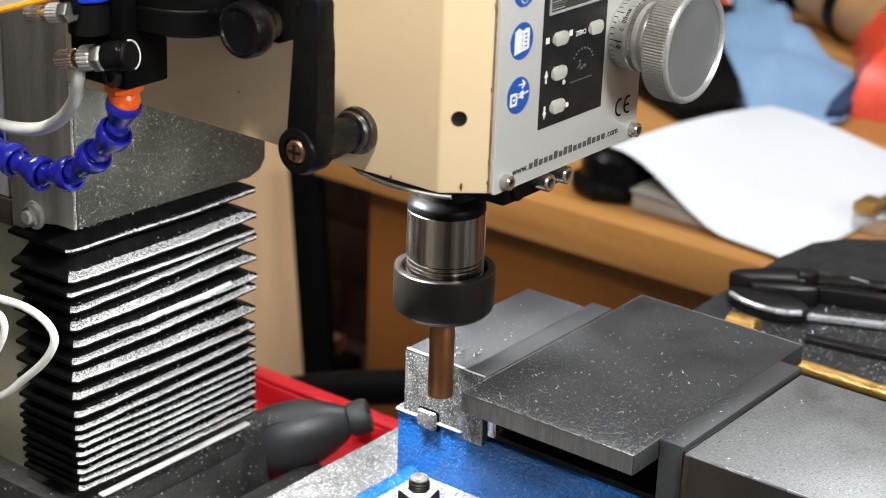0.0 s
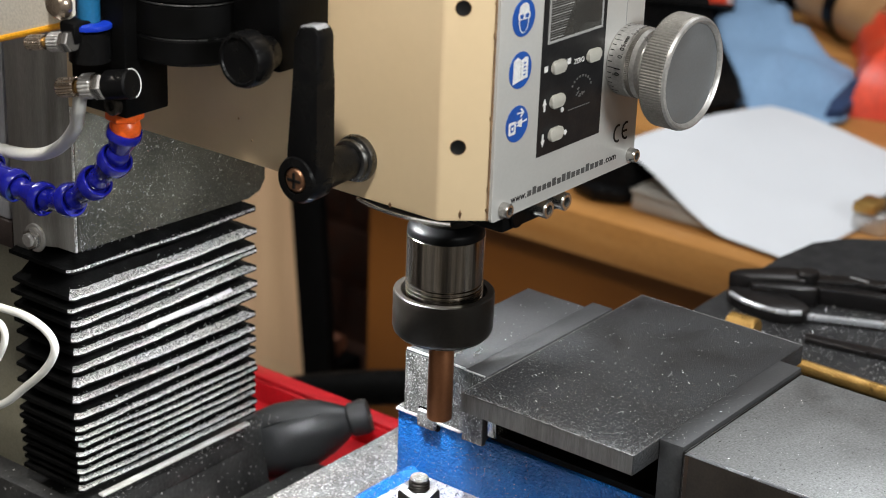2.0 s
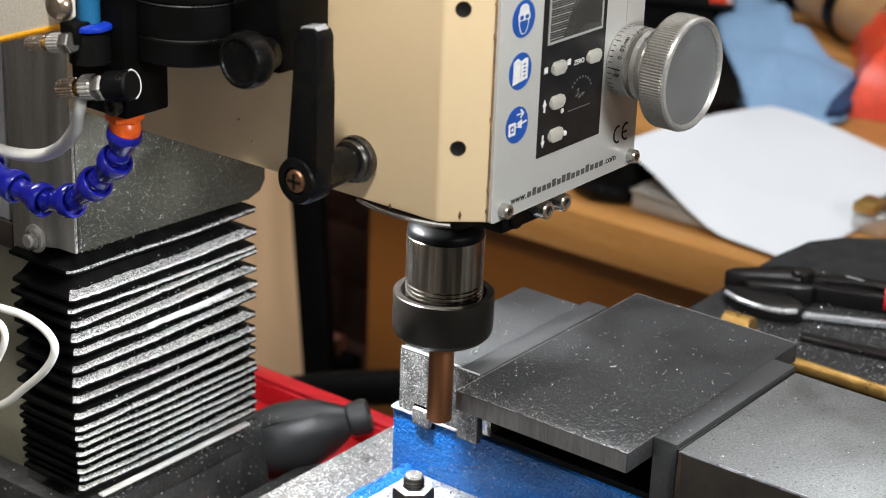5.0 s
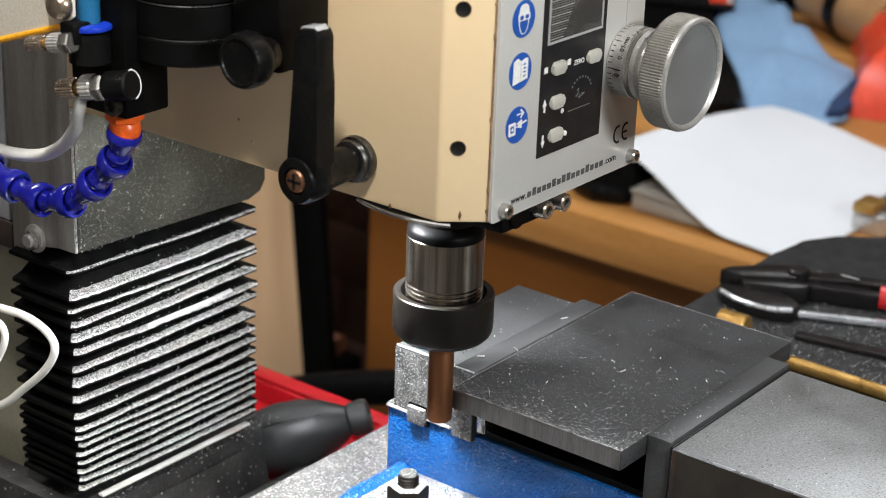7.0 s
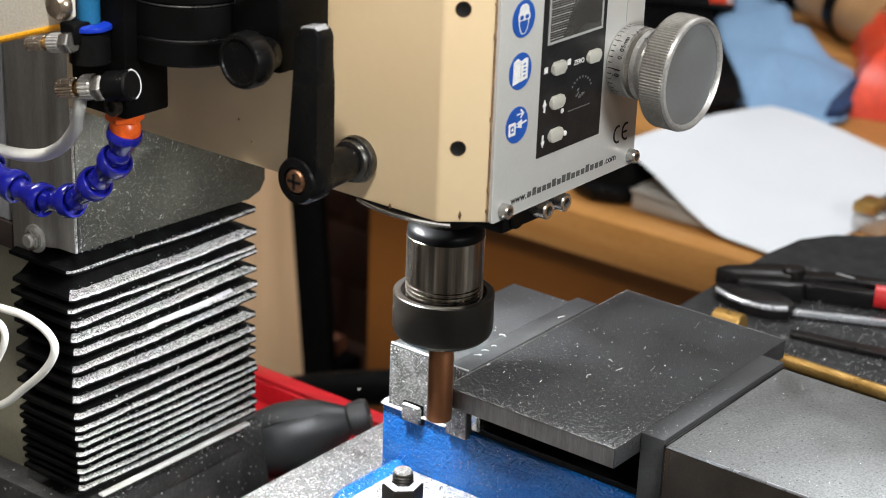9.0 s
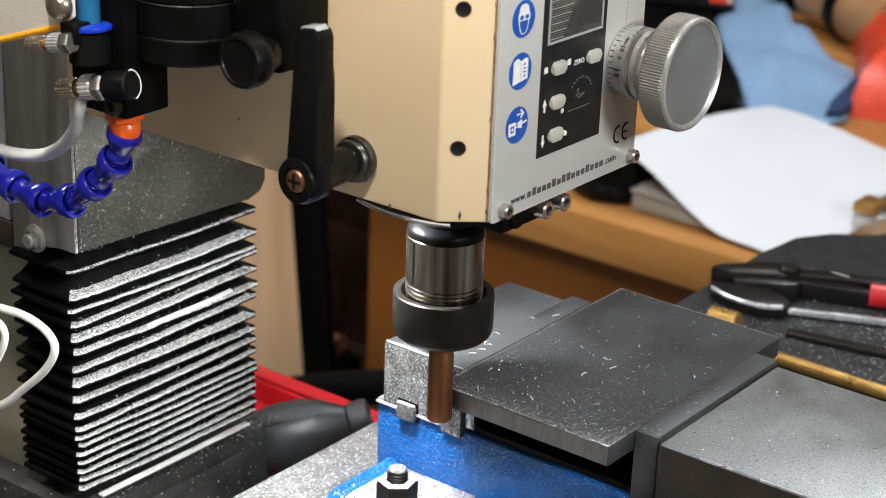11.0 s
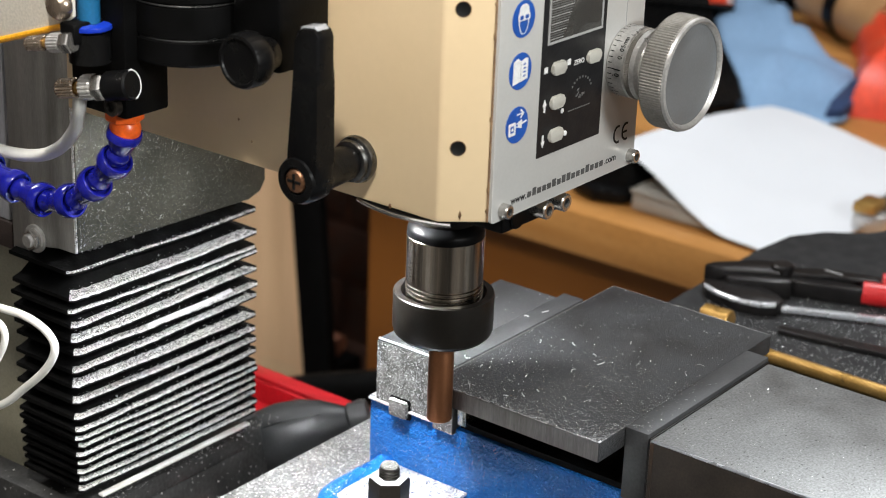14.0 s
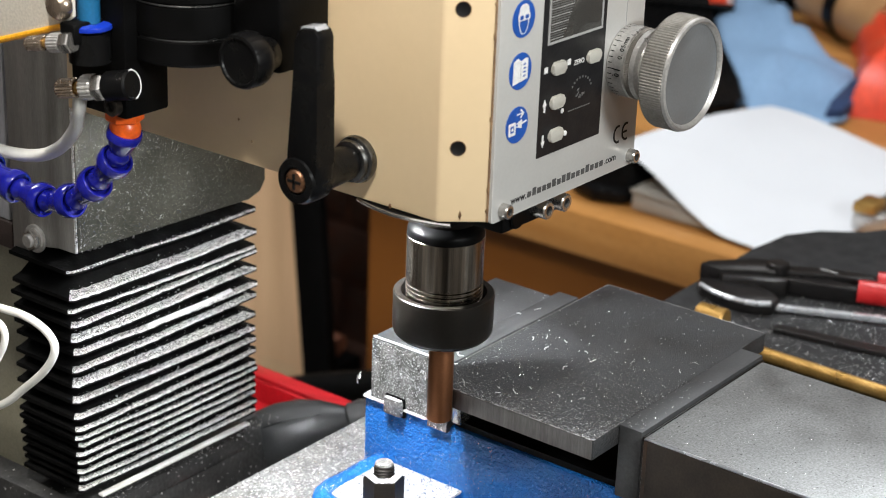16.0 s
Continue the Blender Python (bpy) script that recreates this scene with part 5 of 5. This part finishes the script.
pl = on_table("pliers", "black combination pliers with red grips", "pliers")
Z0 = -0.0578
part("jaw", prism([(0.3320, 0.0440), (0.3405, 0.0420), (0.3600, 0.0250), (0.3680, 0.0120), (0.3660, 0.0020), (0.3560, -0.0010), (0.3480, 0.0080), (0.3340, 0.0300)], "z", Z0 + 0.003, Z0 + 0.013, 0.0016), TOOL_BLACK, pl)
part("jaw", prism([(0.3325, 0.0300), (0.3475, 0.0085), (0.3530, -0.0040), (0.3470, -0.0060), (0.3400, 0.0020), (0.3280, 0.0260)], "z", Z0, Z0 + 0.011, 0.0014), TOOL_BLACK, pl)
part("pivot", lathe(turned(0.0065, 0, 0.016, 0.001), pose(0.3575, 0.0060, Z0), 28), TOOL_BLACK, pl)
part("handle", prism([(0.3560, 0.0000), (0.3665, 0.0040), (0.3780, -0.0120), (0.3880, -0.0420), (0.3805, -0.0450), (0.3690, -0.0200)], "z", Z0 + 0.003, Z0 + 0.012, 0.0015), TOOL_BLACK, pl)
part("handle", prism([(0.3500, 0.0010), (0.3580, -0.0010), (0.3665, -0.0220), (0.3740, -0.0440), (0.3665, -0.0460), (0.3580, -0.0220)], "z", Z0, Z0 + 0.010, 0.0015), TOOL_BLACK, pl)
part("grip", tube([(0.3862, -0.0440, Z0 + 0.008), (0.3915, -0.055, Z0 + 0.008), (0.407, -0.09, Z0 + 0.008), (0.420, -0.13, Z0 + 0.008)], 0.0068, 14), RED_GRIP, pl)
part("grip", tube([(0.3695, -0.0400, Z0 + 0.007), (0.3755, -0.056, Z0 + 0.007), (0.385, -0.09, Z0 + 0.007), (0.396, -0.13, Z0 + 0.007)], 0.0068, 14), RED_GRIP, pl)
part("worn_mark", box(0.3735, 0.3752, -0.024, -0.013, Z0 + 0.0121, Z0 + 0.0123), GREY_PRINT, pl)

sp = on_table("spanner", "chromed spanner lying on the rubber mat", "spanner")
part("head", prism([(0.3250, 0.0400), (0.3330, 0.0250), (0.3380, 0.0080), (0.3330, -0.0060), (0.3270, -0.0125), (0.3190, -0.0120), (0.3120, -0.0040), (0.3095, 0.0080), (0.3110, 0.0220), (0.3160, 0.0330)], "z", Z0, Z0 + 0.0075, 0.0016), TOOL_BLACK, sp)
part("bright_rim", tube([(0.3160, 0.0330, Z0 + 0.0072), (0.3115, 0.0220, Z0 + 0.0072), (0.3100, 0.0080, Z0 + 0.0072), (0.3125, -0.0040, Z0 + 0.0072), (0.3185, -0.0110, Z0 + 0.0070)], 0.0015, 10), POLISHED, sp)
part("shank", prism([(0.3225, -0.0095), (0.3262, -0.0075), (0.3512, -0.0620), (0.3870, -0.1490), (0.3842, -0.1500), (0.3486, -0.0632)], "z", Z0 + 0.001, Z0 + 0.0046, 0.0012), POLISHED, sp)
fl = on_table("flat_file", "dark flat file lying on the rubber mat", "file")
part("blade", prism([(0.2975, -0.0245), (0.3050, -0.0215), (0.3160, -0.0790), (0.3300, -0.1500), (0.3225, -0.1500), (0.3080, -0.0815)], "z", Z0, Z0 + 0.003, 0.0006), TOOL_BLACK, fl)
rod = on_table("brass_rod", "round brass rod lying on the rubber mat", "rod", "brass pieces")
part("rod", lathe(turned(0.0039, 0, 0.18), along((0.2615, -0.0220, Z0 + 0.0039), (0.2605, -0.20, Z0 + 0.0039)), 28), BRASS, rod)
stub = on_table("brass_stub", "short brass bar end on the rubber mat", "bar", "brass pieces")
part("stub", lathe(turned(0.0068, 0, 0.017, 0.0008), along((0.2800, -0.0040, Z0 + 0.0068), (0.2790, 0.046, Z0 + 0.0068)), 28), BRASS, stub)


def swarf(name, label, n, spot, size, seed, carried=True, lift=0.00005, curl=0.5, thin=1.0):
    """Loose chips: small bent flakes lying where spot(rng) puts them."""
    r = random.Random(seed)
    verts, faces = [], []
    for _ in range(n):
        x, y, z = spot(r)
        L = size * (0.25 + 1.5 * r.random() ** 4)
        w = min(L * 0.5, size * (0.15 + 0.22 * r.random()))
        w *= thin
        a, up = r.uniform(0, 6.283), r.uniform(0.05, curl) * L
        c, s = math.cos(a), math.sin(a)
        bend = r.uniform(-0.5, 0.5) * L
        k = len(verts)
        for t, h in ((-0.5, lift), (0.0, lift + up), (0.5, lift + up * r.uniform(0, 0.6))):
            px, py = t * L, bend * (t * t - 0.1) * 2
            for side, dh in ((-1, 0), (1, r.uniform(0, 0.3) * w)):
                qx, qy = px, py + side * w / 2
                verts.append((x + qx * c - qy * s, y + qx * s + qy * c, z + h + dh))
        faces += [(k, k + 2, k + 3, k + 1), (k + 2, k + 4, k + 5, k + 3)]
    me = bpy.data.meshes.new(name)
    me.from_pydata(verts, [], faces)
    me.materials.append(CHIP)
    ob = tagged(new(name, me), label, "metal chips", kind="stuff")
    if carried:
        CARRIED.append(ob)
    return ob


def on_plate(r):
    y = -0.0932 + 0.086 * r.random()
    x = 0.0058 + 0.143 * r.random() ** (2.6 if r.random() < 0.72 else 1.0)
    return x, y, 0.0125


swarf("plate_swarf", "bright aluminium swarf scattered on the dark plate", 1100, on_plate, 0.0008, 11)
swarf("plate_fines", "fine bright dust on the dark plate", 13000, lambda r: (0.0060 + 0.075 * r.random() ** 3.4, -0.0934 + 0.086 * r.random() ** 1.5, 0.0125), 0.0004, 12)
swarf("jaw_swarf", "bright swarf on the movable jaw", 420, lambda r: (0.025 + 0.097 * r.random(), -0.25 + 0.143 * r.random() ** 0.6, 0.0116), 0.0008, 13)
swarf("jaw_plate_swarf", "bright swarf on the jaw plate", 110, lambda r: (0.026 + 0.06 * r.random() ** 1.6, -0.1035 + 0.009 * r.random(), 0.0130), 0.0009, 14)
swarf("fixed_jaw_swarf", "bright swarf on the fixed jaw", 110, lambda r: (0.026 + 0.090 * r.random(), 0.0055 + 0.031 * r.random(), 0.0129), 0.0008, 15)
swarf("table_swarf", "bright swarf strewn on the machine table", 9000, lambda r: (-0.14 + 0.28 * r.random(), 0.037 + 0.046 * r.random(), -0.0619), 0.0011, 16)
swarf("base_swarf", "bright swarf heaped in the vice base", 2600, lambda r: (-0.018 + 0.043 * r.random(), -0.0142 + 0.0435 * r.random(), -0.0474), 0.0013, 17)
swarf("mat_swarf", "bright swarf sprinkled on the rubber mat", 6000, lambda r: (0.24 + 0.16 * r.random(), -0.15 + 0.18 * r.random(), -0.0580), 0.0012, 18)
swarf("body_swarf", "bright swarf stuck to the nut and vice", 60, lambda r: (0.0240 + 0.001 * r.random(), 0.006 + 0.036 * r.random(), -0.0172), 0.0008, 19)
swarf("foot_swarf", "bright swarf on the machine foot", 420, lambda r: (-0.05 + 0.12 * r.random(), 0.1545 + 0.0105 * r.random(), -0.0789), 0.0010, 20, carried=False)


swarf("plate_curls", "thin curled chips on the plate and fixed jaw", 60, lambda r: (0.010 + 0.13 * r.random() ** 1.5, -0.090 + 0.090 * r.random(), 0.0127), 0.0026, 24, thin=0.38)


# two chips that the cutter throws off
FLYING = []
for k in range(2):
    bm = tube([(-0.0030, 0, -0.0006), (-0.0012, 0.0006, 0.0004), (0.0010, 0.0004, 0.0002), (0.0026, -0.0006, 0.0012)], 0.00028, 5, 3)
    box(-0.0006, 0.0014, -0.0007, 0.0008, -0.0002, 0.0003, bm=bm)
    c = finish("flying_chip", bm, CHIP)
    tagged(c, "curled bright chip thrown off by the cutter", "metal chip", group="thrown chips")
    FLYING.append(c)


# curled chips that the cutter lifts out of the jaw end and drops on the plate
LANDING = []
rl = random.Random(52)
for k in range(22):
    l = rl.uniform(0.0010, 0.0019)
    b = rl.uniform(-0.3, 0.3) * l
    bm = tube([(-l, 0, 0), (-0.3 * l, b, 0.2 * l), (0.4 * l, 0.8 * b, 0.2 * l), (l, -0.6 * b, 0.1 * l)], 0.00022, 5, 3)
    c = finish("curled_chip", bm, WHITE_SWARF_GLINT)
    tagged(c, "small curled bright chip cut from the jaw", "metal chip", group="cut chips")
    near = rl.random()
    LANDING.append((c, 4.6 + 10.9 * (k + rl.random()) / 22, (0.014 + 0.085 * near ** 1.3, 0.004 - 0.060 * rl.random() ** 1.5), rl.uniform(-88, 88)))


# ---------------------------------------------------------------- what moves
def motions():
    # the head comes down, then holds
    fall = [(0.0, 1.0), (0.2, 0.975), (0.4, 0.895), (0.6, 0.80), (0.8, 0.675), (1.0, 0.535), (1.25, 0.395), (1.5, 0.26), (1.75, 0.135), (2.0, 0.035), (2.2, 0.004), (2.4, 0.0), (16.0, 0.0)]
    walk(head, [(t, pose(0, 0, DROP * f)) for t, f in fall])
    for p, z in PLEATS:
        walk(p, [(t, pose(0, 0, z + DROP * f * share_of_drop(z))) for t, f in fall])
    for t_ in tubes:
        walk(t_, [(t, pose(0, 0, 0.0043 * f)) for t, f in fall])
    # the spindle turns all the time
    walk(spin, [(0.1 * k, pose(0, 0, 0, 0, 0, -82.0 * k)) for k in range(161)])
    # thrown chips: at rest on the jaw, off past the vice, down on the tray or away
    def fed(t):
        return 0.001 * 19.45 * max(0.0, t - 3.06) / 12.94
    a, b = (0.034, 0.016, 0.0140), (0.040, 0.010, 0.0140)
    walk(FLYING[0], [(0.0, pose(*a)), (3.0, pose(*a)), (6.0, pose(a[0], a[1] + fed(6.0), a[2])), (8.9, pose(a[0], a[1] + fed(8.9), a[2])), (9.0, pose(0.0227, 0.0637, -0.0154, 20, 30, 40)),
                     (9.1, pose(0.040, 0.118, -0.070, 40, 60, 70)), (9.3, pose(0.0700, 0.2200, -0.1212)), (16.0, pose(0.0700, 0.2200, -0.1212))])
    walk(FLYING[1], [(0.0, pose(*b)), (3.0, pose(*b)), (9.0, pose(b[0], b[1] + fed(9.0), b[2])), (15.9, pose(b[0], b[1] + fed(15.9), b[2])), (16.0, pose(0.0243, 0.0651, -0.0102, 10, -30, 30))])
    # cut chips: in the uncut jaw end, lifted out by the cutter, then lying on the plate and carried with it
    for c, t0, (x, y), turn in LANDING:
        z = 0.0127 if y < -0.007 else 0.0136
        home = (0.0262, 0.0300, -0.0040)
        walk(c, [(0.0, pose(*home)), (3.06, pose(*home)), (t0, pose(home[0], home[1] + fed(t0), home[2])), (t0 + 0.1, pose(0.5 * (x + 0.010), 0.5 * (y + 0.004) + fed(t0), 0.026, 30, 40, 0.5 * turn)),
                 (t0 + 0.2, pose(x, y + fed(t0 + 0.2), z, 0, 0, turn)), (16.0, pose(x, y + fed(16.0), z, 0, 0, turn))])
    # the table feeds the work past the cutter
    feed = [(0.0, 0.0), (2.6, 0.0), (3.0, 0.0), (3.3, 0.35)] + [(float(k), 19.45 * (k - 3.06) / 12.94) for k in range(4, 17)]
    for ob in CARRIED:
        walk(ob, [(t, pose(0, 0.001 * d, 0)) for t, d in feed])


motions()
